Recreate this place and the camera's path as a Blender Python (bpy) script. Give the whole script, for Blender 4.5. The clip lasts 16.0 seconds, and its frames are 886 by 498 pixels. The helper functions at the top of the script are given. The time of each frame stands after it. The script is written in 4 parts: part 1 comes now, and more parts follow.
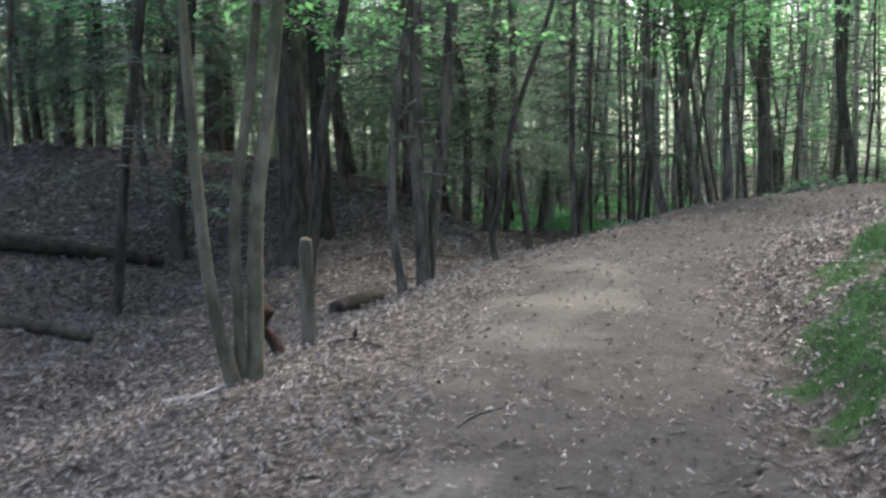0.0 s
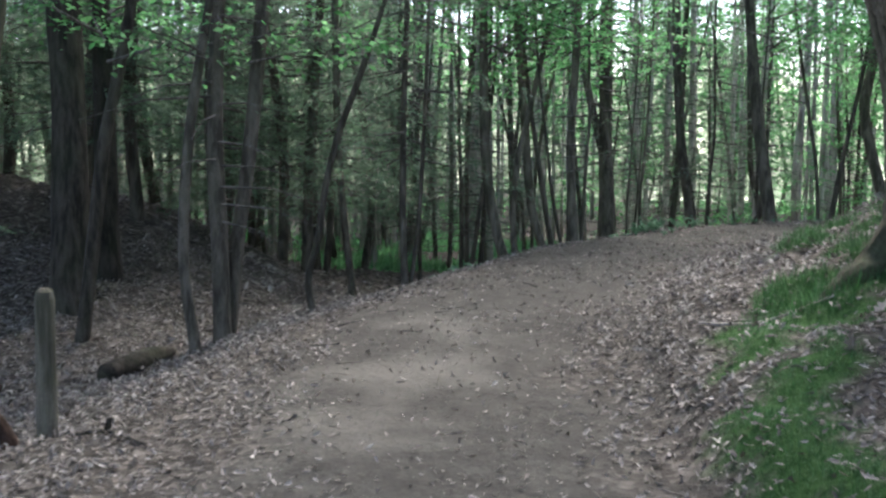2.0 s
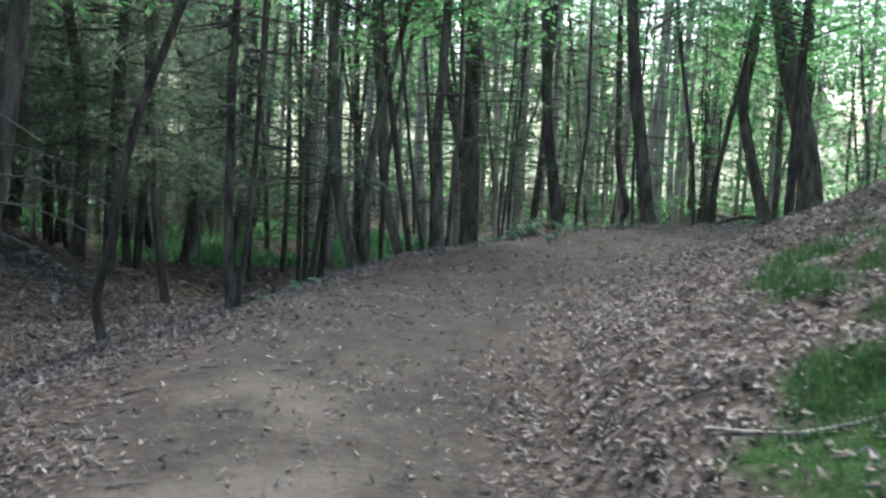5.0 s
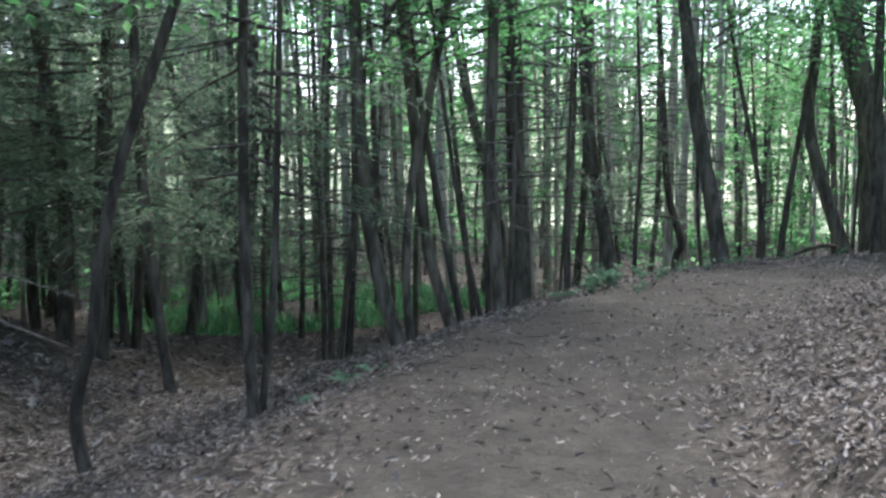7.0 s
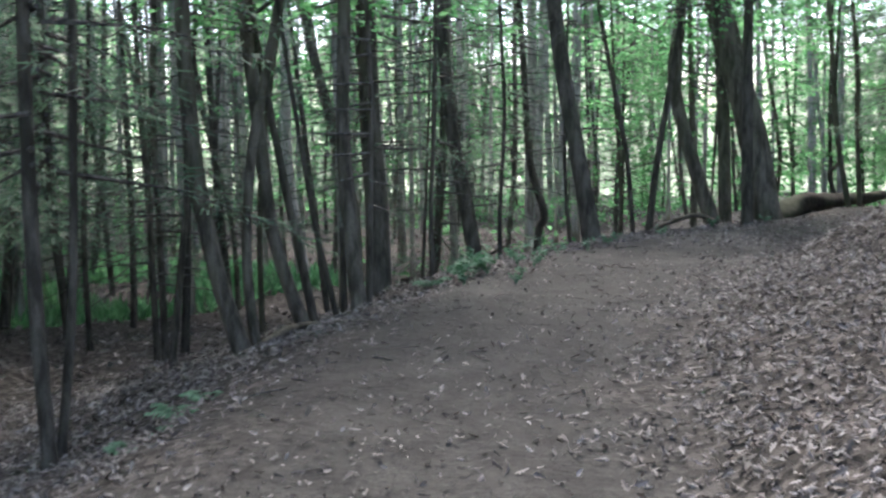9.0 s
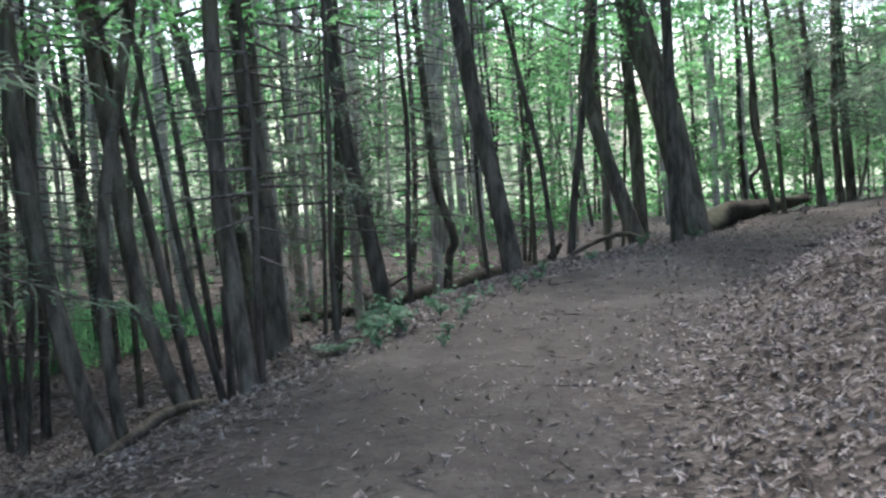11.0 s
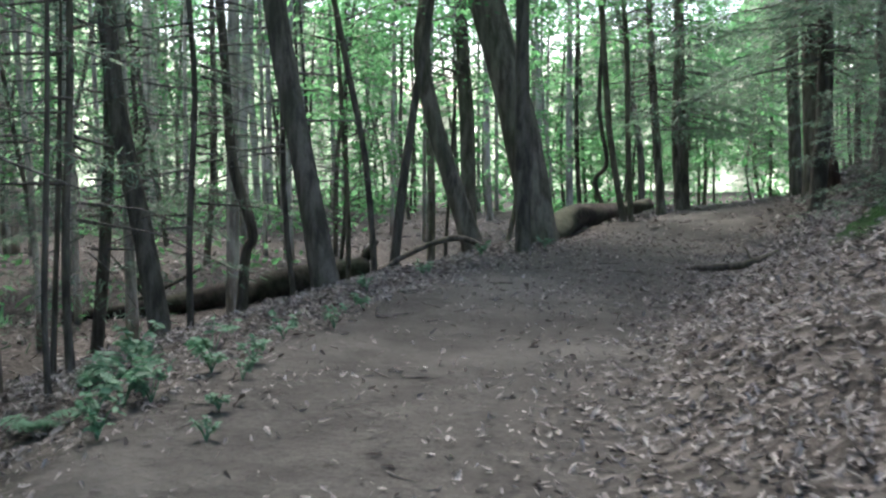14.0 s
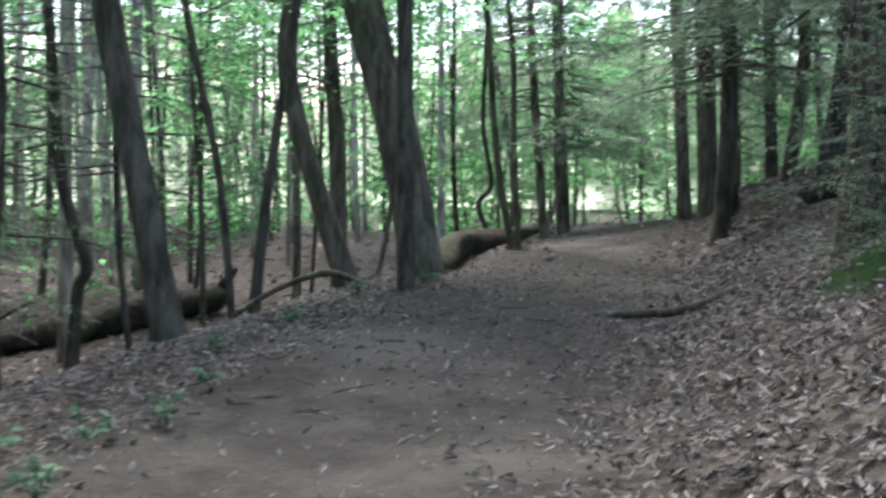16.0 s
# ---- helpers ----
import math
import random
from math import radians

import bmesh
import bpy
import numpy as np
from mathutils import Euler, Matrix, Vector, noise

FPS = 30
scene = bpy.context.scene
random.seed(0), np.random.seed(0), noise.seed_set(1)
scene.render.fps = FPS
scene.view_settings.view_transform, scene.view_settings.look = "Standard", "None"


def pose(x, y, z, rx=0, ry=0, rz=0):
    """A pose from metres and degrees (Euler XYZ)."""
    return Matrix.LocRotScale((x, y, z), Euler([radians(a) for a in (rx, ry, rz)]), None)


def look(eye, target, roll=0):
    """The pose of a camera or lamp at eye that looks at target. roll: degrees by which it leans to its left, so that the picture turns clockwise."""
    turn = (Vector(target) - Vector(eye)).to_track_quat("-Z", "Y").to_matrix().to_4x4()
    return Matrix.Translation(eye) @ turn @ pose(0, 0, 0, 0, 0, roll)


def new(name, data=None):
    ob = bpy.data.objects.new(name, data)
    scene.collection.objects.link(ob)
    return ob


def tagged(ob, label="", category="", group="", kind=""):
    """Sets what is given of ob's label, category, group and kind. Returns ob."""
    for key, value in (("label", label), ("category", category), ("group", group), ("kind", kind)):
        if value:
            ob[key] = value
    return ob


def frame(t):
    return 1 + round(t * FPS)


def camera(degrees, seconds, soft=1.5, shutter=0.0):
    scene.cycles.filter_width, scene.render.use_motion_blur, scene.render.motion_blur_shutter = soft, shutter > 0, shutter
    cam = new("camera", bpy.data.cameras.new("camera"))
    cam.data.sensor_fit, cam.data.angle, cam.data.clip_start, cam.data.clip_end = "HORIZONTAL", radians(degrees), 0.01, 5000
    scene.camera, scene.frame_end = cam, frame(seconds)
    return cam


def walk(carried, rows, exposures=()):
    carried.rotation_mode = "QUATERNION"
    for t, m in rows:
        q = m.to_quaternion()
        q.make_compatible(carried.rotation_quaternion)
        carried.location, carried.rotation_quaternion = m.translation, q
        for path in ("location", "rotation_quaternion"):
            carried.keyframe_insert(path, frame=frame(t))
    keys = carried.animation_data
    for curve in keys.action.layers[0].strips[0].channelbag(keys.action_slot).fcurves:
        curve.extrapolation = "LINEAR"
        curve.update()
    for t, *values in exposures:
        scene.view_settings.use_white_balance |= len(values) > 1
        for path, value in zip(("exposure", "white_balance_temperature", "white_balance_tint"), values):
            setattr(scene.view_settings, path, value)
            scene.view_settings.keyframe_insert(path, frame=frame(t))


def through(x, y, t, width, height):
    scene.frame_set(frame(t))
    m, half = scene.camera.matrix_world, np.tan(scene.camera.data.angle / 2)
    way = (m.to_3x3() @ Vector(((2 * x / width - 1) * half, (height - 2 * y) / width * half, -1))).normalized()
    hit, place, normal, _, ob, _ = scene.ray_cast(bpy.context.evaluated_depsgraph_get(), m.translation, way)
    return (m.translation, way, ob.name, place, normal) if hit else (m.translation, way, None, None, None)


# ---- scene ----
cam = camera(44.0, 16.0, soft=2.4, shutter=0.5)
PATH = [
    (0, (8.669, -12.26, 1.625), (6.853, -11.462, 1.371), -1.4),
    (0.5, (8.185, -12.016, 1.592), (6.394, -11.152, 1.375), -1.9),
    (1, (7.713, -11.754, 1.557), (5.968, -10.805, 1.327), 0.0),
    (1.5, (7.255, -11.575, 1.55), (5.586, -10.496, 1.327), 1.1),
    (2, (6.831, -11.262, 1.488), (5.161, -10.178, 1.294), 0.3),
    (2.5, (6.364, -10.989, 1.447), (4.747, -9.82, 1.315), 1.2),
    (3, (5.977, -10.732, 1.434), (4.492, -9.392, 1.42), 1.1),
    (3.5, (5.652, -10.573, 1.432), (4.218, -9.18, 1.479), 0.6),
    (4, (5.244, -10.356, 1.428), (3.817, -8.959, 1.314), -0.2),
    (4.5, (4.9, -10.071, 1.489), (3.464, -8.693, 1.287), 1.0),
    (4.7, (4.726, -9.958, 1.502), (3.251, -8.627, 1.275), 2.7),
    (6.8, (2.467, -8.792, 1.403), (0.966, -7.481, 1.236), -0.7),
    (7, (2.336, -8.659, 1.415), (0.846, -7.333, 1.269), -0.8),
    (7.5, (2.037, -8.432, 1.383), (0.593, -7.057, 1.222), 0.1),
    (8, (1.781, -8.181, 1.418), (0.472, -6.681, 1.24), 0.4),
    (8.5, (1.554, -7.927, 1.448), (0.264, -6.414, 1.238), 0.5),
    (9, (1.262, -7.683, 1.46), (-0.029, -6.17, 1.247), -1.2),
    (9.5, (1.004, -7.363, 1.456), (-0.209, -5.785, 1.261), -3.8),
    (9.7, (0.905, -7.212, 1.481), (-0.302, -5.627, 1.303), -3.8),
    (11.8, (-0.347, -5.851, 1.563), (-1.381, -4.154, 1.332), -1.0),
    (12, (-0.443, -5.683, 1.541), (-1.431, -3.959, 1.319), 0.7),
    (12.5, (-0.66, -5.267, 1.529), (-1.626, -3.532, 1.293), 0.4),
    (13, (-0.922, -4.863, 1.503), (-1.796, -3.081, 1.256), 1.1),
    (13.5, (-1.145, -4.419, 1.462), (-1.94, -2.601, 1.207), -0.8),
    (14, (-1.357, -4.056, 1.461), (-2.198, -2.256, 1.227), -0.1),
    (14.5, (-1.578, -3.732, 1.489), (-2.388, -1.926, 1.199), -1.9),
    (15, (-1.752, -3.327, 1.5), (-2.536, -1.509, 1.215), -0.2),
    (15.5, (-1.963, -2.933, 1.48), (-2.705, -1.091, 1.242), 0.2),
    (16, (-2.134, -2.532, 1.466), (-2.745, -0.639, 1.261), 0.6),
]
EXPOSURES = [(0, 2.57, 6750, 11), (1.5, 2.38, 6650, 10), (2.5, 2.26, 6550, 9), (4, 2.24, 6500, 9), (8, 2.38, 6350, 12), (12.5, 2.4, 6350, 14), (15, 2.46, 6450, 9), (16, 2.52, 6450, 12)]
walk(cam, [(t, look(eye, target, roll)) for t, eye, target, roll in PATH], EXPOSURES)

# ---- light ----
world = bpy.data.worlds.new("world")
scene.world = world
world.use_nodes = True
wn = world.node_tree
wn.nodes.clear()
sky = wn.nodes.new("ShaderNodeTexSky")
sky.sky_type = "NISHITA"
sky.sun_disc = False
sky.sun_elevation = radians(60)
sky.sun_rotation = radians(-38)
sky.air_density = 0.6
sky.dust_density = 2.5
sky.ozone_density = 0.0
bg = wn.nodes.new("ShaderNodeBackground")
bg.inputs["Strength"].default_value = 0.15
wo = wn.nodes.new("ShaderNodeOutputWorld")
wn.links.new(sky.outputs[0], bg.inputs[0])
wn.links.new(bg.outputs[0], wo.inputs[0])
sun = new("sun", bpy.data.lights.new("sun", "SUN"))
sun.data.energy = 1.1
sun.data.angle = radians(14)
sun.data.color = (1.0, 0.985, 0.96)
sun.matrix_world = look((0, 0, 40), (math.sin(radians(-38)) * -23, math.cos(radians(-38)) * -23, 0))

# ---- materials ----
def material(name, rough=0.9, spec=0.3):
    m = bpy.data.materials.new(name)
    m.use_nodes = True
    nt = m.node_tree
    b = nt.nodes["Principled BSDF"]
    b.inputs["Roughness"].default_value = rough
    b.inputs["Specular IOR Level"].default_value = spec
    return m, nt, b


def node(nt, kind, **kw):
    n = nt.nodes.new(kind)
    for k, v in kw.items():
        n.inputs[k].default_value = v
    return n


def noise_tex(nt, scale, detail=4, rough=0.6, coords="Object", stretch=None):
    tc = nt.nodes.new("ShaderNodeTexCoord")
    n = node(nt, "ShaderNodeTexNoise", Scale=scale, Detail=detail, Roughness=rough)
    if stretch:
        mp = nt.nodes.new("ShaderNodeMapping")
        mp.inputs["Scale"].default_value = stretch
        nt.links.new(tc.outputs[coords], mp.inputs[0])
        nt.links.new(mp.outputs[0], n.inputs["Vector"])
    else:
        nt.links.new(tc.outputs[coords], n.inputs["Vector"])
    return n


def ramp(nt, src, stops):
    r = nt.nodes.new("ShaderNodeValToRGB")
    e = r.color_ramp.elements
    while len(e) < len(stops):
        e.new(0.5)
    for el, (p, c) in zip(e, stops):
        el.position, el.color = p, (*c, 1)
    nt.links.new(src, r.inputs[0])
    return r


def blend(nt, fac, a, b, mode="MIX"):
    m = nt.nodes.new("ShaderNodeMix")
    m.data_type, m.blend_type = "RGBA", mode
    for sock, v in ((m.inputs["Factor"], fac), (m.inputs["A"], a), (m.inputs["B"], b)):
        if isinstance(v, (int, float)):
            sock.default_value = v
        elif isinstance(v, tuple):
            sock.default_value = (*v, 1)
        else:
            nt.links.new(v, sock)
    return m.outputs["Result"]


def bump(nt, b, height, strength=0.5, dist=0.02):
    n = node(nt, "ShaderNodeBump", Strength=strength, Distance=dist)
    nt.links.new(height, n.inputs["Height"])
    nt.links.new(n.outputs[0], b.inputs["Normal"])


def bark_material(name, dark, light, moss=0.0, scale=9.0, stretch=(1, 1, 0.22), strength=0.8):
    m, nt, b = material(name, 0.92, 0.2)
    n1 = noise_tex(nt, scale, 6, 0.65, stretch=stretch)
    n2 = noise_tex(nt, 1.3, 3, 0.6)
    n3 = noise_tex(nt, 60, 2, 0.6)
    c = ramp(nt, n1.outputs[0], [(0.4, dark), (0.6, light)]).outputs[0]
    info = nt.nodes.new("ShaderNodeObjectInfo")
    c = blend(nt, ramp(nt, n3.outputs[0], [(0.4, (0.25,) * 3), (0.7, (0,) * 3)]).outputs[0], c, tuple(v * 0.5 for v in dark))
    c = blend(nt, ramp(nt, n2.outputs[0], [(0.45, (0,) * 3), (0.62, (moss,) * 3)]).outputs[0], c, (0.06, 0.075, 0.04))
    hsv = nt.nodes.new("ShaderNodeHueSaturation")
    mr = node(nt, "ShaderNodeMapRange")
    mr.inputs["To Min"].default_value, mr.inputs["To Max"].default_value = 0.75, 1.25
    nt.links.new(info.outputs["Random"], mr.inputs["Value"])
    nt.links.new(mr.outputs[0], hsv.inputs["Value"])
    nt.links.new(c, hsv.inputs["Color"])
    nt.links.new(hsv.outputs[0], b.inputs["Base Color"])
    bump(nt, b, n1.outputs[0], strength, 0.03)
    return m


def leaf_material(name, stops, through=0.35, rough=0.55, glow=(1.0, 1.0, 1.0)):
    """Thin leaves: colour by leaf, part of the light passes through."""
    m, nt, b = material(name, rough, 0.35)
    geo = nt.nodes.new("ShaderNodeNewGeometry")
    c = ramp(nt, geo.outputs["Random Per Island"], stops).outputs[0]
    n = noise_tex(nt, 0.9, 2)
    c = blend(nt, 0.5, c, ramp(nt, n.outputs[0], [(0.3, (0.55,) * 3), (0.7, (1.3,) * 3)]).outputs[0], "MULTIPLY")
    nt.links.new(c, b.inputs["Base Color"])
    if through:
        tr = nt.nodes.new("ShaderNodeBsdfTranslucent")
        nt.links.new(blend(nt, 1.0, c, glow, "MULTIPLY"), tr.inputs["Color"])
        mx = nt.nodes.new("ShaderNodeMixShader")
        mx.inputs[0].default_value = through
        nt.links.new(b.outputs[0], mx.inputs[1])
        nt.links.new(tr.outputs[0], mx.inputs[2])
        nt.links.new(mx.outputs[0], nt.nodes["Material Output"].inputs[0])
    return m


BARK = {
    "smooth": bark_material("smooth_grey_bark", (0.065, 0.06, 0.04), (0.16, 0.145, 0.105), 0.5, 5, (1, 1, 0.5), 0.25),
    "bark": bark_material("grey_brown_bark", (0.06, 0.051, 0.04), (0.2, 0.172, 0.138), 0.35, 10),
    "dark": bark_material("dark_conifer_bark", (0.04, 0.034, 0.027), (0.125, 0.108, 0.088), 0.2, 12),
    "oak": bark_material("furrowed_oak_bark", (0.022, 0.018, 0.014), (0.125, 0.105, 0.084), 0.3, 22, (1, 1, 0.16), 1.0),
    "black": bark_material("near_black_bark", (0.018, 0.015, 0.012), (0.066, 0.056, 0.045), 0.2, 12),
    # pale bark, made lighter still to carry sunlight on the stems
    "pale": bark_material("pale_sunlit_pine_bark", (0.2, 0.175, 0.15), (0.58, 0.53, 0.47), 0.05, 7),
}
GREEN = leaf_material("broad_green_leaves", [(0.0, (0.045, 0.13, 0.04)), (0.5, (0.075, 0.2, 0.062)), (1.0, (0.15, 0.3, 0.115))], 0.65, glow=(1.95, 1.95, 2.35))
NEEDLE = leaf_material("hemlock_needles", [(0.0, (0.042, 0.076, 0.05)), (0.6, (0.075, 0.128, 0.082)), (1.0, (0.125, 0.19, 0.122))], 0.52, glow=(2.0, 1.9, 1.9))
TWIG = bark_material("dead_twig_bark", (0.05, 0.045, 0.04), (0.16, 0.145, 0.13), 0.0, 20)
FERN = leaf_material("fern_green", [(0.0, (0.05, 0.135, 0.075)), (1.0, (0.115, 0.245, 0.14))], 0.45)
LOWFERN = leaf_material("bright_fern_green", [(0.0, (0.06, 0.17, 0.075)), (1.0, (0.14, 0.31, 0.14))], 0.55, glow=(1.5, 1.5, 1.5))
GRASS = leaf_material("moss_grass_blades", [(0.0, (0.016, 0.052, 0.015)), (0.6, (0.032, 0.1, 0.03)), (1.0, (0.085, 0.18, 0.07))], 0.38)
LITTER = leaf_material("dead_oak_leaves", [(0.0, (0.05, 0.042, 0.037)), (0.3, (0.11, 0.094, 0.085)), (0.75, (0.185, 0.165, 0.152)), (0.93, (0.22, 0.198, 0.184)), (1.0, (0.32, 0.295, 0.275))], 0.12, 0.62)


def ground_material():
    m, nt, b = material("forest_floor", 0.95, 0.15)
    at = nt.nodes.new("ShaderNodeAttribute")
    at.attribute_name = "dirt"
    big = noise_tex(nt, 0.5, 4)
    mid = noise_tex(nt, 5, 5, 0.7)
    fine = noise_tex(nt, 70, 3, 0.7)
    dirt = ramp(nt, mid.outputs[0], [(0.3, (0.031, 0.0285, 0.0255)), (0.7, (0.067, 0.063, 0.0558))]).outputs[0]
    dirt = blend(nt, 0.6, dirt, ramp(nt, fine.outputs[0], [(0.3, (0.4,) * 3), (0.7, (1.25,) * 3)]).outputs[0], "MULTIPLY")
    dirt = blend(nt, ramp(nt, big.outputs[0], [(0.52, (0,) * 3), (0.66, (0.65,) * 3)]).outputs[0], dirt, (0.118, 0.11, 0.097))
    vor = node(nt, "ShaderNodeTexVoronoi", Scale=22)
    tc = nt.nodes.new("ShaderNodeTexCoord")
    nt.links.new(tc.outputs["Object"], vor.inputs["Vector"])
    lit = ramp(nt, vor.outputs["Color"], [(0.1, (0.02, 0.017, 0.014)), (0.5, (0.05, 0.043, 0.037)), (0.9, (0.12, 0.105, 0.094))]).outputs[0]
    lit = blend(nt, 0.7, lit, ramp(nt, mid.outputs[0], [(0.3, (0.5,) * 3), (0.7, (1.2,) * 3)]).outputs[0], "MULTIPLY")
    c = blend(nt, at.outputs["Fac"], lit, dirt)
    gr = nt.nodes.new("ShaderNodeAttribute")
    gr.attribute_name = "green"
    c = blend(nt, gr.outputs["Fac"], c, ramp(nt, fine.outputs[0], [(0.3, (0.012, 0.032, 0.008)), (0.7, (0.03, 0.075, 0.018))]).outputs[0])
    nt.links.new(c, b.inputs["Base Color"])
    add = nt.nodes.new("ShaderNodeMath")
    nt.links.new(fine.outputs[0], add.inputs[0])
    nt.links.new(vor.outputs["Distance"], add.inputs[1])
    bump(nt, b, add.outputs[0], 0.6, 0.02)
    return m


FLOOR = ground_material()


def ridged_bark():
    """Old oak bark: grey plates over dark furrows, a little moss low down."""
    m, nt, b = material("ridged_oak_bark", 0.9, 0.25)
    at = nt.nodes.new("ShaderNodeAttribute")
    at.attribute_name = "ridge"
    grain = noise_tex(nt, 40, 5, 0.7, stretch=(1, 1, 0.35))
    broad = noise_tex(nt, 2.2, 3, 0.6)
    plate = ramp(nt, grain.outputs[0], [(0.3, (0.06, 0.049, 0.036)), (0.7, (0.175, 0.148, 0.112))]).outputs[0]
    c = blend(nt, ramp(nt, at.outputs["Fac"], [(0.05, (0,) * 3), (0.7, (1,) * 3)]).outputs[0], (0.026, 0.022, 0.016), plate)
    c = blend(nt, ramp(nt, broad.outputs[0], [(0.5, (0,) * 3), (0.68, (0.5,) * 3)]).outputs[0], c, (0.06, 0.08, 0.035))
    nt.links.new(c, b.inputs["Base Color"])
    bump(nt, b, grain.outputs[0], 0.6, 0.01)
    return m


BARK["ridged"] = ridged_bark()

# ---- lie of the land ----
LINE = [(24, -21.5, 0.0), (13, -15, 0.0), (8.7, -12.4, -0.03), (5, -10.3, -0.08), (2, -8.5, -0.02), (-0.2, -6.8, 0.08),
        (-2.2, -4.2, 0.18), (-3.6, -1.2, 0.25), (-4.2, 2, 0.26), (-4.45, 6, 0.15), (-4.85, 11, -0.02), (-5.5, 18, -0.35), (-7.0, 28, -0.95), (-9.3, 45, -2.2), (-11, 80, -4)]


def smooth_line(points, n=24):
    p = np.array([points[0]] + list(points) + [points[-1]], float)
    out = []
    for i in range(1, len(p) - 2):
        for u in np.linspace(0, 1, n, endpoint=False):
            a, b, c, d = p[i - 1], p[i], p[i + 1], p[i + 2]
            out.append(0.5 * (2 * b + (c - a) * u + (2 * a - 5 * b + 4 * c - d) * u**2 + (3 * b - a - 3 * c + d) * u**3))
    out.append(p[-2])
    return np.array(out)


CENTRE = smooth_line(LINE)
TANG = np.gradient(CENTRE[:, :2], axis=0)
TANG /= np.linalg.norm(TANG, axis=1)[:, None]


def lattice(x, y, seed=0):
    """Smooth value noise, 0 to 1."""
    xi, yi = np.floor(x), np.floor(y)
    fx, fy = x - xi, y - yi
    fx, fy = fx * fx * (3 - 2 * fx), fy * fy * (3 - 2 * fy)

    def h(a, b):
        v = np.sin(a * 127.1 + b * 311.7 + seed * 74.7) * 43758.5453
        return v - np.floor(v)
    return (h(xi, yi) * (1 - fx) + h(xi + 1, yi) * fx) * (1 - fy) + (h(xi, yi + 1) * (1 - fx) + h(xi + 1, yi + 1) * fx) * fy


def step(a, b, v):
    u = np.clip((v - a) / (b - a), 0, 1)
    return u * u * (3 - 2 * u)


def lie(x, y):
    """For places x, y: distance to the right of the trail's middle, height of its middle and its y."""
    x, y = np.atleast_1d(np.asarray(x, float)), np.atleast_1d(np.asarray(y, float))
    off, mid, far = np.empty(x.shape), np.empty(x.shape), np.empty(x.shape)
    for i in range(0, len(x), 4000):
        dx, dy = x[i:i + 4000, None] - CENTRE[:, 0], y[i:i + 4000, None] - CENTRE[:, 1]
        d2 = dx * dx + dy * dy
        k = d2.argmin(1)
        r = np.arange(len(k))
        side = dx[r, k] * TANG[k, 1] - dy[r, k] * TANG[k, 0]
        off[i:i + 4000] = np.sign(side) * np.sqrt(d2[r, k])
        mid[i:i + 4000], far[i:i + 4000] = CENTRE[k, 2], CENTRE[k, 1]
    return off, mid, far


# dips and rises: x, y, spread, height
RISES = [(-6.15, -1.5, 1.0, -0.15), (-5.2, -1.25, 0.6, -0.08), (-5.08, -10.6, 1.5, -0.26), (-7.15, -9.45, 1.6, -0.34), (-4.1, -4.65, 0.7, -0.09), (-3.3, 14.2, 1.6, 0.34), (-3.6, 17.5, 1.8, 0.4), (-5.7, 10.7, 0.8, 0.1)]
GREENS = [(3.7, -7.5, 0.7, 0.26), (4.45, -7.95, 0.55, 0.24), (3.3, -6.95, 0.5, 0.22), (2.3, -5.55, 0.75, 0.36), (1.6, -4.7, 0.75, 0.36), (2.75, -5.85, 0.5, 0.35), (2.1, -4.9, 0.5, 0.4), (2.75, -6.5, 0.7, 0.22), (1.2, -3.3, 0.9, 0.5), (2.5, -5.3, 0.3, 0.3), (0.95, -3.95, 0.55, 0.4), (0.45, -2.2, 0.7, 0.45), (1.05, -2.0, 0.6, 0.35), (3.35, -6.65, 0.45, 0.2), (-1.7, 3.1, 0.35, 0.22)]


def greenness(x, y):
    g = np.zeros(np.shape(x))
    for gx, gy, rx, ry in GREENS:
        u, v = (x - gx) * 0.75 - (y - gy) * 0.66, (x - gx) * 0.66 + (y - gy) * 0.75
        g = np.maximum(g, np.exp(-((u / rx) ** 2 + (v / ry) ** 2)))
    return step(0.42, 0.6, g + 1.5 * (lattice(x * 2.6, y * 2.6, 9) - 0.6) + 0.35 * (lattice(x * 6, y * 6, 10) - 0.5) + 0.45 * (lattice(x * 13, y * 13, 11) - 0.5)) * (g > 0.12)


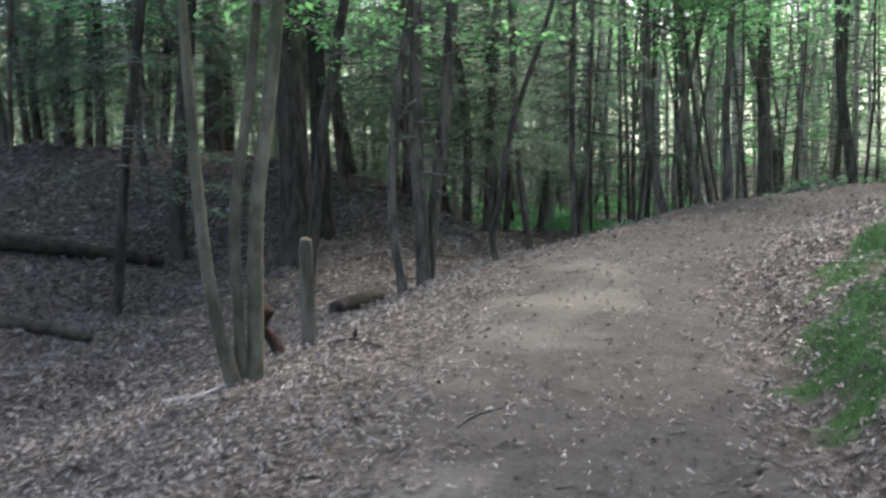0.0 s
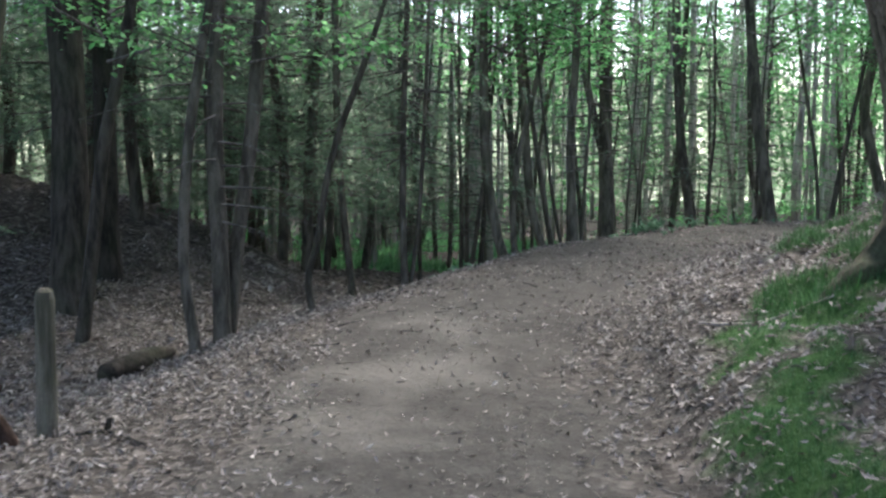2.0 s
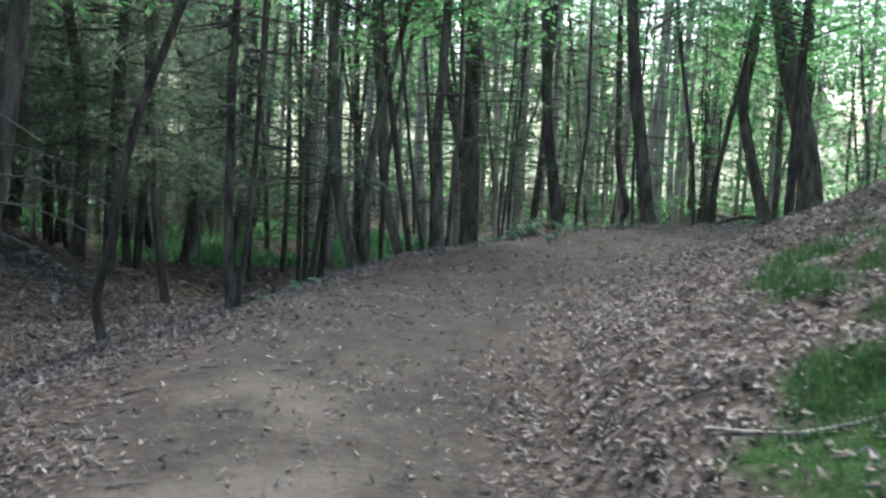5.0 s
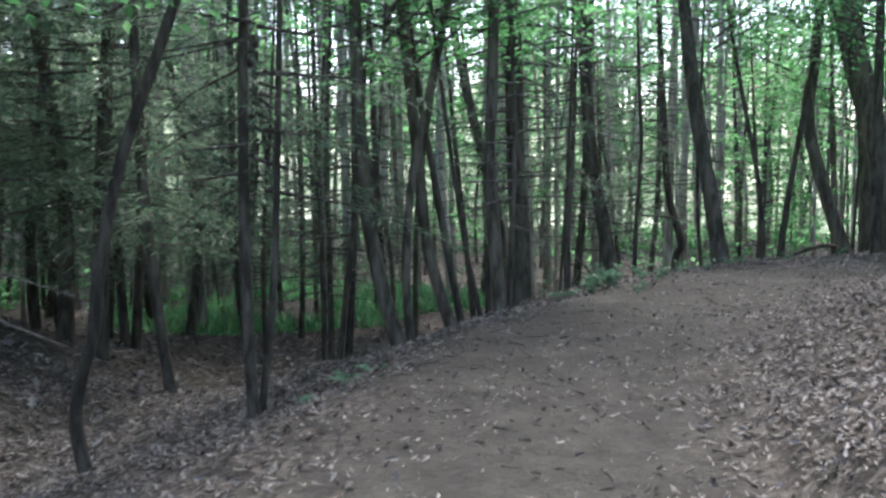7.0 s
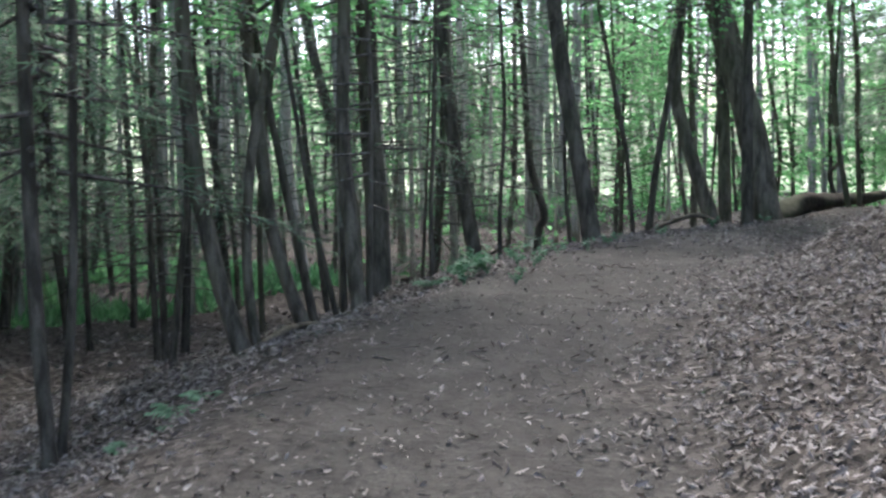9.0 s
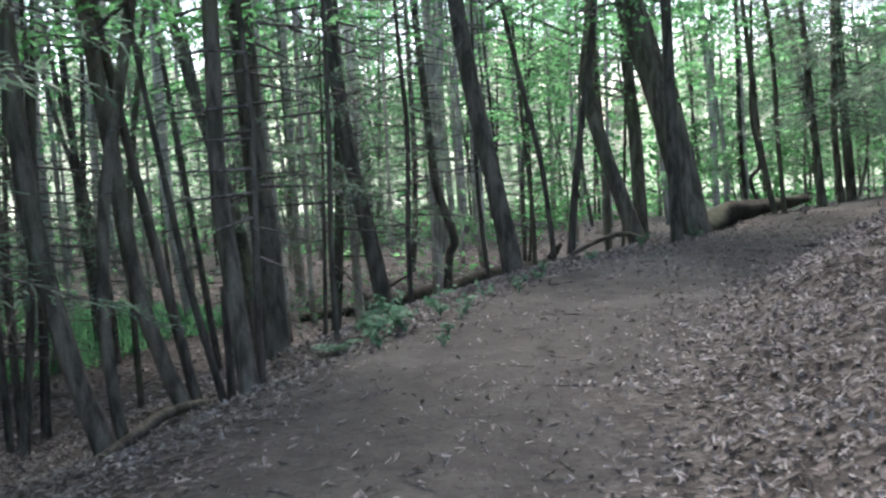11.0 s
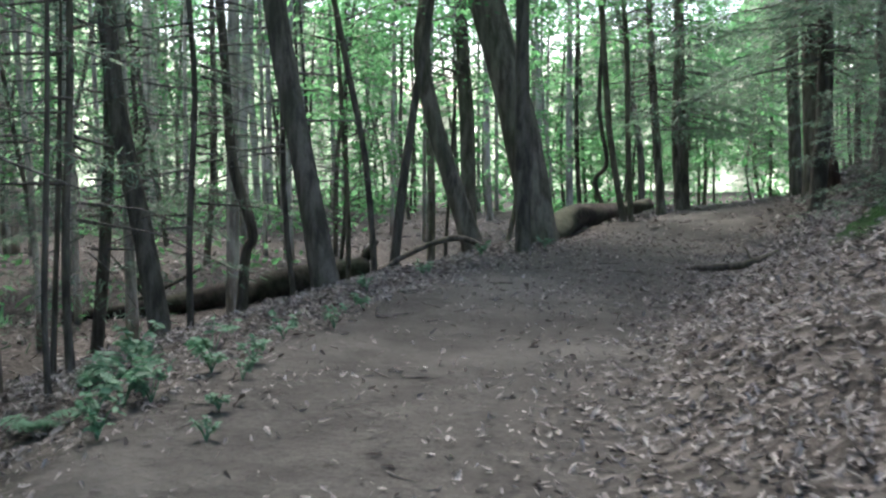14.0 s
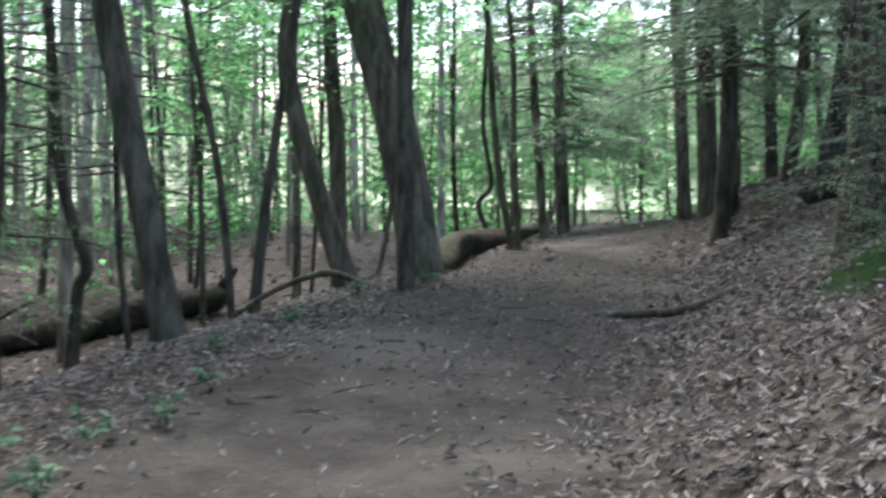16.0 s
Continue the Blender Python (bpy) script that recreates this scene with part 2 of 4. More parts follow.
def land(x, y, rough=True):
    """Height of the ground."""
    x, y = np.atleast_1d(np.asarray(x, float)), np.atleast_1d(np.asarray(y, float))
    d, z, s = lie(x, y)
    brink = np.interp(s, (-11, -9, -7, -4.5, -2, 0.6, 4.5, 12, 20), (1.75, 1.65, 1.25, 0.95, 1.05, 1.3, 1.55, 1.6, 1.7))
    left, right = np.maximum(-d - brink, 0), np.maximum(d - 1.45, 0)
    low = -1.4 - 0.015 * np.minimum(left, 40) + 2.4 * np.exp(-(((x + 12.5) / 6.8) ** 2 + ((y + 11.5) / 6.8) ** 2)) + 0.85 * np.exp(-(((x + 10.3) / 3.4) ** 2 + ((y + 5.6) / 2.3) ** 2))
    low = low + 0.3 * step(-4, -8, y) + 0.35 * step(-10, -15, y) * step(12, 4, left)
    low = low - step(12, 20, s) * np.maximum(low - z + 0.5, 0)
    zl = z - 0.10 * step(0.4, 1.2, -d) - 0.34 * left
    k = 0.16
    zl = np.where(left > 0, k * np.logaddexp(zl / k, low / k), zl)
    hill = np.interp(s, (-5, -2, 2), (0.36, 0.35, 0.58)) * np.minimum(right, 3) + 0.22 * np.clip(right - 3, 0, 8) + 0.05 * np.clip(right - 11, 0, 40)
    hill = hill + 0.14 * step(0, 0.3, right) * step(-2.5, -5.5, y)
    hill = hill * (1 - 0.93 * step(17, 27, s + 0.25 * d))
    out = np.where(d < 0, zl, z + hill)
    for rx, ry, spread, up in RISES:
        out = out + up * np.exp(-((x - rx) ** 2 + (y - ry) ** 2) / spread**2)
    turf = np.zeros(x.shape)
    for tx, ty, rx, ry in GREENS:
        turf = np.maximum(turf, np.exp(-(((x - tx) * 0.75 - (y - ty) * 0.66) / rx) ** 2 - (((x - tx) * 0.66 + (y - ty) * 0.75) / ry) ** 2))
    out = out + 0.09 * turf * turf * step(0.1, 0.6, right)
    if rough:
        amp = 0.012 + 0.05 * step(1.3, 2.2, np.abs(d))
        out = out + amp * 2 * (lattice(x * 1.7, y * 1.7) - 0.5) + amp * (lattice(x * 5, y * 5, 3) - 0.5)
        out = out + step(3, 9, np.abs(d)) * (0.3 * (lattice(x * 0.35, y * 0.35, 5) - 0.5) + 0.16 * (lattice(x * 1.1, y * 1.1, 6) - 0.5))
    return out


def height(x, y):
    return float(land(x, y)[0])


# ---- mesh helpers ----
def mesh_from(name, verts, faces, mat, smooth=False):
    me = bpy.data.meshes.new(name)
    me.from_pydata([tuple(v) for v in verts], [], [tuple(f) for f in faces])
    if mat:
        me.materials.append(mat)
    if smooth:
        me.polygons.foreach_set("use_smooth", np.ones(len(me.polygons), bool))
    me.update()
    return me


def part(name, me, parent, label="", kind=""):
    ob = new(name, me)
    ob.parent = parent
    return tagged(ob, label, kind=kind)


def joined(template, faces, mats, offs):
    """One vertex list from many turned and moved copies of a small template."""
    v = np.einsum("nij,kj->nki", mats, template) + offs[:, None, :]
    n, k = len(offs), len(template)
    fl = [tuple(f) for f in faces]
    all_faces = []
    for i in range(n):
        o = i * k
        all_faces.extend([tuple(a + o for a in f) for f in fl])
    return v.reshape(-1, 3), all_faces


def turns(yaw, pitch, roll, size):
    """Rotation matrices (n,3,3) times size."""
    cy, sy, cp, sp, cr, sr = np.cos(yaw), np.sin(yaw), np.cos(pitch), np.sin(pitch), np.cos(roll), np.sin(roll)
    z, o = np.zeros_like(cy), np.ones_like(cy)
    a = np.array([[cy, -sy, z], [sy, cy, z], [z, z, o]]).transpose(2, 0, 1)
    b = np.array([[cp, z, sp], [z, o, z], [-sp, z, cp]]).transpose(2, 0, 1)
    c = np.array([[o, z, z], [z, cr, -sr], [z, sr, cr]]).transpose(2, 0, 1)
    return a @ b @ c * np.asarray(size)[:, None, None]


def furrow(seed, k, sides, i):
    """Uneven lengthwise ridges, -1 to 1."""
    w = k / sides * 14
    return float(2 * lattice(np.array(w + seed * 3.7 + 0.25 * math.sin(i * 0.4)), np.array(i * 0.22), seed) - 1) if k % 2 else -0.55


def tube(points, radii, sides=8, lump=0.0, seed=0, ridges=0.0):
    """Vertices and faces of a tapered, slightly uneven limb along points."""
    pts = np.array(points, float)
    verts, faces = [], []
    rng = np.random.RandomState(seed)
    up = np.array([0.31, 0.95, 0.02])
    ph = rng.rand(4) * 6.28
    t = np.gradient(pts, axis=0)
    t /= np.linalg.norm(t, axis=1)[:, None] + 1e-9
    for i, (p, r) in enumerate(zip(pts, radii)):
        a = np.cross(t[i], up)
        if np.linalg.norm(a) < 1e-3:
            a = np.cross(t[i], (1, 0, 0))
        a /= np.linalg.norm(a)
        b = np.cross(t[i], a)
        for k in range(sides):
            w = 2 * math.pi * k / sides
            rr = r * (1 + lump * (math.sin(2 * w + ph[0] + i * 0.35) + 0.6 * math.sin(3 * w + ph[1] - i * 0.5)) + ridges * furrow(seed, k, sides, i))
            verts.append(p + a * math.cos(w) * rr + b * math.sin(w) * rr)
    for i in range(len(pts) - 1):
        for k in range(sides):
            a, b = i * sides + k, i * sides + (k + 1) % sides
            faces.append((a, b, b + sides, a + sides))
    faces.append(tuple(range(sides))[::-1])
    faces.append(tuple((len(pts) - 1) * sides + k for k in range(sides)))
    return verts, faces


def gather(pieces):
    verts, faces = [], []
    for v, f in pieces:
        o = len(verts)
        verts.extend(v)
        faces.extend([tuple(a + o for a in q) for q in f])
    return verts, faces

# ---- ground ----
def axis_steps(lo, hi, fine, reach):
    mid = list(np.arange(lo, hi + 1e-6, fine))
    out, d = [], fine
    v = hi
    while v < reach:
        d *= 1.22
        v += d
        out.append(v)
    below, d, v = [], fine, lo
    while v > -reach:
        d *= 1.22
        v -= d
        below.append(v)
    return np.array(below[::-1] + mid + out)


gx, gy = axis_steps(-9.5, 9.5, 0.14, 260), axis_steps(-14, 16, 0.14, 260)
X, Y = np.meshgrid(gx, gy)
X, Y = X.ravel(), Y.ravel()
D, _, _ = lie(X, Y)
Z = land(X, Y)
nx, ny = len(gx), len(gy)
idx = np.arange(nx * ny).reshape(ny, nx)
quads = np.stack([idx[:-1, :-1], idx[:-1, 1:], idx[1:, 1:], idx[1:, :-1]], -1).reshape(-1, 4)
me = mesh_from("ground", np.stack([X, Y, Z], 1), quads, FLOOR, True)
edge = 0.55 * (lattice(X * 1.3, Y * 1.3, 2) - 0.5) + 0.3 * (lattice(X * 4, Y * 4, 4) - 0.5)
dirt = step(1.5, 0.55, np.abs(D - 0.3) + edge)
me.attributes.new("dirt", "FLOAT", "POINT").data.foreach_set("value", dirt.astype(np.float32))
me.attributes.new("green", "FLOAT", "POINT").data.foreach_set("value", greenness(X, Y).astype(np.float32))
ground = tagged(new("ground", me), "forest floor of brown leaf litter with a worn dirt trail", "ground", kind="structure")

# ---- leaf litter ----
rng = np.random.RandomState(4)
OAKLEAF = np.array([(-0.55, 0, 0), (-0.34, 0.13, 0.05), (-0.2, 0.07, 0.02), (-0.05, 0.24, 0.1), (0.08, 0.1, 0.02), (0.26, 0.27, 0.1), (0.34, 0.09, 0.03), (0.55, 0.03, 0.06),
                    (0.34, -0.1, 0.03), (0.24, -0.28, 0.12), (0.06, -0.1, 0.02), (-0.06, -0.25, 0.09), (-0.2, -0.07, 0.02), (-0.34, -0.12, 0.06), (0.02, 0, -0.03)])
OAKFACES = [(0, 14, 2, 1), (14, 4, 3, 2), (14, 6, 5, 4), (14, 8, 7, 6), (14, 10, 9, 8), (14, 12, 11, 10), (14, 0, 13, 12)]


def scatter_leaves(name, n, box, keep, size, seed, label):
    r = np.random.RandomState(seed)
    x, y = r.uniform(box[0], box[1], n), r.uniform(box[2], box[3], n)
    d, _, _ = lie(x, y)
    ok = r.rand(n) < keep(x, y, d)
    x, y = x[ok], y[ok]
    n = len(x)
    z = land(x, y) + 0.007 + 0.03 * r.rand(n) ** 2
    m = turns(r.rand(n) * 6.283, r.normal(0, 0.45, n), r.normal(0, 0.5, n) + (r.rand(n) < 0.4) * math.pi, r.uniform(*size, n))
    v, f = joined(OAKLEAF, OAKFACES, m, np.stack([x, y, z], 1))
    return tagged(new(name, mesh_from(name, v, f, LITTER)), label, "leaf litter", kind="stuff")


def banks(x, y, d):
    w = np.where(d > 0, step(0.9, 1.7, d + 0.5 * (lattice(x * 1.5, y * 1.5, 8) - 0.5)), step(0.25, 1.5, -d + 0.7 * (lattice(x * 1.5, y * 1.5, 8) - 0.5)))
    return (0.035 + 0.95 * w) * (1 - 0.72 * greenness(x, y)) * step(9, 5, np.abs(d)) * np.where(d > 0, 1.0, 0.55 + 0.45 * lattice(x * 0.8, y * 0.8, 12))


scatter_leaves("leaf_litter", 290000, (-8.5, 9.5, -14, 9), banks, (0.025, 0.062), 1, "dry tan oak leaves lying on the trail's banks")
scatter_leaves("trail_debris", 60000, (-6.5, 9.5, -14, 9), lambda x, y, d: step(1.9, 1.2, np.abs(d)) * (0.16 + 0.8 * step(0.3, 0.75, lattice(x * 1.1, y * 1.1, 17))), (0.015, 0.045), 3, "small leaf crumbs and bits on the trodden trail")
scatter_leaves("fallen_leaves", 21000, (-6.5, 9.5, -14, 14), lambda x, y, d: step(1.7, 1.1, np.abs(d)) * (0.12 + 0.5 * step(0.35, 0.8, lattice(x * 0.9, y * 0.9, 23)) + 0.35 * step(0.4, 1.2, np.abs(d - 0.2))), (0.025, 0.07), 9, "single dead leaves strewn over the dirt trail")


def strewn_twigs(n, seed):
    """Short broken twigs lying about on the trail and its edges."""
    r = np.random.RandomState(seed)
    x, y = r.uniform(-6.5, 9, n), r.uniform(-14, 12, n)
    ok = np.abs(lie(x, y)[0]) < 2.6
    pieces = []
    for px, py in zip(x[ok], y[ok]):
        a, ln, k = r.rand() * 6.283, 0.04 + 0.22 * r.rand() ** 2, r.normal(0, 0.25)
        way, side = np.array([math.cos(a), math.sin(a)]), np.array([-math.sin(a), math.cos(a)])
        q = [np.array([px, py]) + way * ln * (u - 0.5) + side * ln * k * u * (1 - u) for u in (0, 0.35, 0.7, 1)]
        z = land(np.array([c[0] for c in q]), np.array([c[1] for c in q]))
        w = 0.002 + 0.004 * r.rand()
        pieces.append(tube([(c[0], c[1], h + 0.008) for c, h in zip(q, z)], [w, w * 1.1, w * 0.8, w * 0.4], 4))
    return tagged(new("strewn_twigs", mesh_from("strewn_twigs", *gather(pieces), TWIG)), "short dead twigs strewn over the trail", "twigs", kind="stuff")


strewn_twigs(1800, 13)
scatter_leaves("edge_litter", 16000, (-9.5, 1, 9, 30), lambda x, y, d: np.where(d > 0, step(0.8, 1.6, d), step(0.9, 1.6, -d)) * step(5, 3, np.abs(d)) + 0.03, (0.07, 0.14), 5, "dry leaves along the far stretch of trail")
scatter_leaves("far_leaf_litter", 26000, (-22, 6, -14, 26), lambda x, y, d: step(2.0, 4.5, np.abs(d)) * 0.9, (0.08, 0.17), 2, "dry brown leaves on the low forest floor")


# ---- moss and grass on the right bank ----
def blades(name, n, where, size, mat, label, seed, lean=0.5, wide=0.05):
    """Fine curved blades rising from the ground at the places given."""
    r = np.random.RandomState(seed)
    x, y = where(r, n)
    n = len(x)
    blade = np.array([(0, -wide, 0), (0, wide, 0), (0.12, wide * 0.7, 0.5), (0.12, -wide * 0.7, 0.5), (0.45, 0, 0.95)])
    m = turns(r.rand(n) * 6.283, r.normal(0.1, lean, n), r.normal(0, 0.2, n), r.uniform(*size, n))
    v, f = joined(blade, [(0, 1, 2, 3), (3, 2, 4)], m, np.stack([x, y, land(x, y) - 0.005], 1))
    return tagged(new(name, mesh_from(name, v, f, mat)), label, "grass", kind="stuff")


def on_green(r, n):
    x, y = r.uniform(0.2, 5.6, n * 9), r.uniform(-9, -2.3, n * 9)
    far = r.rand(n * 9) < 0.08
    x, y = np.where(far, x * 0.4 - 2.6, x), np.where(far, y * 0.45 + 5.3, y)
    ok = r.rand(len(x)) < greenness(x, y)
    return x[ok][:n], y[ok][:n]


def on_low(r, n):
    x, y = r.uniform(-27, -14, n), r.uniform(0.5, 8, n)
    ok = lattice(x * 0.5, y * 0.5, 21) > 0.38
    return x[ok], y[ok]


blades("moss_turf", 34000, on_green, (0.015, 0.04), GRASS, "bright green moss turf on the bank", 5, 0.7)
blades("bank_grass", 11000, lambda r, n: (lambda x, y: (x[greenness(x, y) > 0.5], y[greenness(x, y) > 0.5]))(r.uniform(0.3, 2.9, n * 3), r.uniform(-6.1, -2.4, n * 3)), (0.06, 0.15), GRASS, "fine green grass beside the oak", 6, 0.75, 0.02)
blades("low_ferns", 15000, on_low, (0.15, 0.45), LOWFERN, "bright fern cover on the low forest floor", 7, 0.9, 0.09)

# ---- foliage pieces ----
LEAF = np.array([(0, 0, 0), (0.48, 0.29, 0.05), (1.0, 0, -0.06), (0.48, -0.29, 0.05)])
LEAFFACES = [(0, 2, 1), (0, 3, 2)]
NEED = np.array([(0, 0.085, 0), (0, -0.085, 0), (1, -0.035, -0.05), (1, 0.035, -0.05)])
NEEDFACES = [(0, 1, 2, 3)]


def spray_field(n_sprays, place, reach, per, size, seed, needle=False):
    """Flat, drooping sprays of leaves. place(i, rng) gives the twig's foot, its heading and its length."""
    r = np.random.RandomState(seed)
    offs, yaw, pit, rol, siz, twigs = [], [], [], [], [], []
    for i in range(n_sprays):
        foot, head, length, droop = place(i, r)
        tip = foot + np.array([math.cos(head), math.sin(head), -droop]) * length
        bend = (foot + tip) / 2 + np.array([0, 0, 0.06 * length])
        twigs.append(tube([foot, bend, tip], [0.008 + 0.006 * length, 0.006, 0.003], 4))
        for _ in range(int(per * length)):
            u = r.rand() ** 0.7
            p = foot * (1 - u) + tip * u + np.array([0, 0, 0.05 * length * math.sin(math.pi * u)])
            side = r.choice((-1, 1))
            spread = reach * (1.05 - 0.75 * u) * length * r.rand() ** 1.1
            a = head + side * (0.9 + 0.3 * r.randn())
            p = p + np.array([math.cos(a) * spread, math.sin(a) * spread, -0.25 * spread + 0.02 * r.randn()])
            offs.append(p)
            yaw.append(a + 0.5 * r.randn())
            pit.append(0.25 + 0.3 * r.randn())
            rol.append(0.45 * r.randn())
            siz.append(size * (0.65 + 0.7 * r.rand()))
    m = turns(np.array(yaw), np.array(pit), np.array(rol), np.array(siz))
    v, f = joined(NEED if needle else LEAF, NEEDFACES if needle else LEAFFACES, m, np.array(offs))
    return (v, f), gather(twigs)


def crown_meshes(name, low, top, n, length, per, size, seed, needle, stem=0.1, thin=0.6):
    """Leaves and twigs of a crown round the z axis from low to top."""
    def place(i, r):
        u = (i + r.rand()) / n
        h = low + (top - low) * u
        a = r.rand() * 6.283
        ln = length * (1 - thin * u) * (0.5 + 0.7 * r.rand())
        return np.array([math.cos(a) * stem * 0.4, math.sin(a) * stem * 0.4, h]), a, ln, (0.1 + 0.25 * r.rand()) * (1 if needle else 0.4) - (0.25 if not needle else 0)
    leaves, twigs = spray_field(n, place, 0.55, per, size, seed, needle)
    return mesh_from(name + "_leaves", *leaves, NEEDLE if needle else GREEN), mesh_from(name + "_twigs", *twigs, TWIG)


CROWN = {
    "hem": [crown_meshes("hemlock_crown", 1.5, 7.5, 64, 1.5, 80, 0.075, 10 + i, True) for i in range(3)],
    "thick": [crown_meshes("hemlock_thicket", 0.9, 7.0, 66, 1.7, 82, 0.09, 15 + i, True) for i in range(3)],
    "dense": [crown_meshes("hemlock_screen", 1.6, 8.5, 95, 1.9, 95, 0.105, 70 + i, True) for i in range(2)],
    "broad": [crown_meshes("broad_crown", 2.9, 8.5, 50, 2.0, 50, 0.088, 20 + i, False) for i in range(3)],
    "maple": [crown_meshes("maple_crown", 1.4, 7.5, 60, 2.0, 44, 0.115, 25 + i, False) for i in range(2)],
    "thin": [crown_meshes("thin_crown", 2.6, 5.5, 20, 1.1, 34, 0.085, 30 + i, False) for i in range(3)],
    "oak": [crown_meshes("oak_crown", 8.0, 14, 62, 4.2, 34, 0.2, 40 + i, False, 0.3, 0.35) for i in range(2)],
    "high": [crown_meshes("high_crown", 8.2, 13.5, 64, 3.0, 32, 0.2, 50 + i, False, 0.2, 0.4) for i in range(2)],
    "dead": [crown_meshes("dead_twigs", 0.9, 6.0, 42, 1.1, 2, 0.05, 60 + i, True, 0.1, 0.2) for i in range(2)],
}
serial = [0]


def ridged_trunk(line, radii, seed):
    """A thick trunk whose bark stands out in braided, broken ridges."""
    line, radii = np.array(line), np.array(radii)
    s = np.concatenate([[0], np.cumsum(np.linalg.norm(np.diff(line, axis=0), axis=1))])
    t = np.concatenate([np.arange(0, min(5.2, s[-1]), 0.022), np.arange(5.2, s[-1], 0.25)])
    c = np.stack([np.interp(t, s, line[:, k]) for k in range(3)], 1)
    for _ in range(14):
        c[1:-1] = (c[:-2] + 2 * c[1:-1] + c[2:]) / 4
    rad = np.interp(t, s, radii)
    n = 260
    w = np.linspace(2.33 - math.pi, 2.33 + math.pi, n, endpoint=False)
    way = np.gradient(c, axis=0)
    way /= np.linalg.norm(way, axis=1)[:, None]
    a = np.cross(way, (0.31, 0.95, 0.02))
    a /= np.linalg.norm(a, axis=1)[:, None]
    b = np.cross(way, a)
    W, T = np.meshgrid(w, t)
    U = W / (2 * math.pi) * 62 + 60
    f = U + 2.0 * T + 1.1 * (lattice(U * 0.22, T * 2.1, seed) - 0.5) + 1.25 * (lattice(U * 0.8, T * 6.5, seed + 1) - 0.5)
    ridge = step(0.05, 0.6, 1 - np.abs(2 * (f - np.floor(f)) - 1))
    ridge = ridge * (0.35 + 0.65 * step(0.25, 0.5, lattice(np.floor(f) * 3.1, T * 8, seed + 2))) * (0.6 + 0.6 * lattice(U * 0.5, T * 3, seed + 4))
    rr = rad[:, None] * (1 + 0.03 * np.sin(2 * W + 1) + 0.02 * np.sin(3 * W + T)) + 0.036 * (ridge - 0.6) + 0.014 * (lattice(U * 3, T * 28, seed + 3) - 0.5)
    v = c[:, None, :] + a[:, None, :] * (np.cos(W) * rr)[..., None] + b[:, None, :] * (np.sin(W) * rr)[..., None]
    idx = np.arange(len(t) * n).reshape(len(t), n)
    nxt = np.roll(idx, -1, axis=1)
    faces = np.stack([idx[:-1], nxt[:-1], nxt[1:], idx[1:]], -1).reshape(-1, 4)
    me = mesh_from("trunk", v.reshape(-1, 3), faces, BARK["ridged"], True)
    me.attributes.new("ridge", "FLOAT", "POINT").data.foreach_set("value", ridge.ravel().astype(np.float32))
    return me


def trunk_mesh(points, r0, r1, top, bark, flare, sides):
    """A trunk along control points that goes on to its top, with a flared foot."""
    p = [Vector(q) for q in points]
    last = (p[-1] - p[-2]).normalized()
    step_up = max((p[-1] - p[-2]).length, 0.3)
    way = last
    while top - p[-1].z > 0.3:
        step_up = min(step_up * 1.25, top - p[-1].z + 0.2)
        way = (way * 0.85 + Vector((0, 0, 0.15))).normalized()
        p.append(p[-1] + way * step_up)
    line = smooth_line([tuple(q) for q in p], 12 if r0 > 0.2 else 7)
    z0, z1, ztop = points[0][2], points[-1][2], max(top, points[-1][2] + 0.01)
    radii = []
    for q in line:
        if q[2] <= z1:
            r = r0 + (r1 - r0) * (q[2] - z0) / max(z1 - z0, 0.1)
        else:
            r = r1 * (1 - 0.85 * (q[2] - z1) / (ztop - z1 + 0.01))
        h = max(q[2] - z0, 0)
        radii.append(max(r, 0.006) * (1 + (flare if r0 > 0.3 else 0.55 * flare) * math.exp(-h / (r0 * 2.2))))
    serial[0] += 1
    below = [np.array([line[0][0], line[0][1], line[0][2] - d * (0.3 + 0.9 * r0)]) for d in (1.0, 0.75, 0.5, 0.25)]
    line = np.vstack([*below, line])
    radii = [radii[0] * g for g in (1.3, 1.22, 1.14, 1.07)] + radii
    if bark == "ridged":
        return ridged_trunk(line, radii, serial[0]), line
    v, f = tube(line, radii, sides, 0.04, serial[0], 0.055 if bark == 'oak' else 0.03 if sides > 20 else 0.008)
    return mesh_from("trunk", v, f, BARK[bark], True), line


def grown(name, label, points, r0, r1, top, bark, crown, flare=0.35, group="", turn=None, size=1.0):
    """A tree with its foot on the ground at points[0]; the other points follow the trunk up."""
    x, y, z = points[0]
    g = height(x, y)
    base = new(name)
    base.location = (x, y, g)
    pts = [(0, 0, 0)] + [(a - x, b - y, c - g) for a, b, c in points[1:]]
    if r0 < 0.2:
        r0, r1 = 0.9 * r0, 0.9 * r1
    sides = 64 if r0 > 0.3 else 28 if r0 > 0.2 else 12 if r0 > 0.08 else 8
    me, line = trunk_mesh(pts, r0, r1, top, bark, flare, sides)
    part("trunk", me, base)
    if crown in CROWN:
        serial[0] += 1
        opts = CROWN[crown]
        lv, tw = opts[serial[0] % len(opts)]
        rz = (serial[0] * 2.4) % 6.28 if turn is None else turn
        mid = line[min(len(line) - 1, int(len(line) * 0.55))]
        lean = Matrix.Identity(4)
        lean[0][2], lean[1][2] = mid[0] / max(mid[2], 1), mid[1] / max(mid[2], 1)
        m = lean @ pose(0, 0, 0, 0, 0, math.degrees(rz)) @ Matrix.Diagonal((size, size, size, 1))
        for nm, data in (("foliage", lv), ("branch", tw)):
            part(nm, data, base, kind="stuff").matrix_local = m
    return tagged(base, label, "tree", group)


# ---- trees along the trail ----
PLACED = []

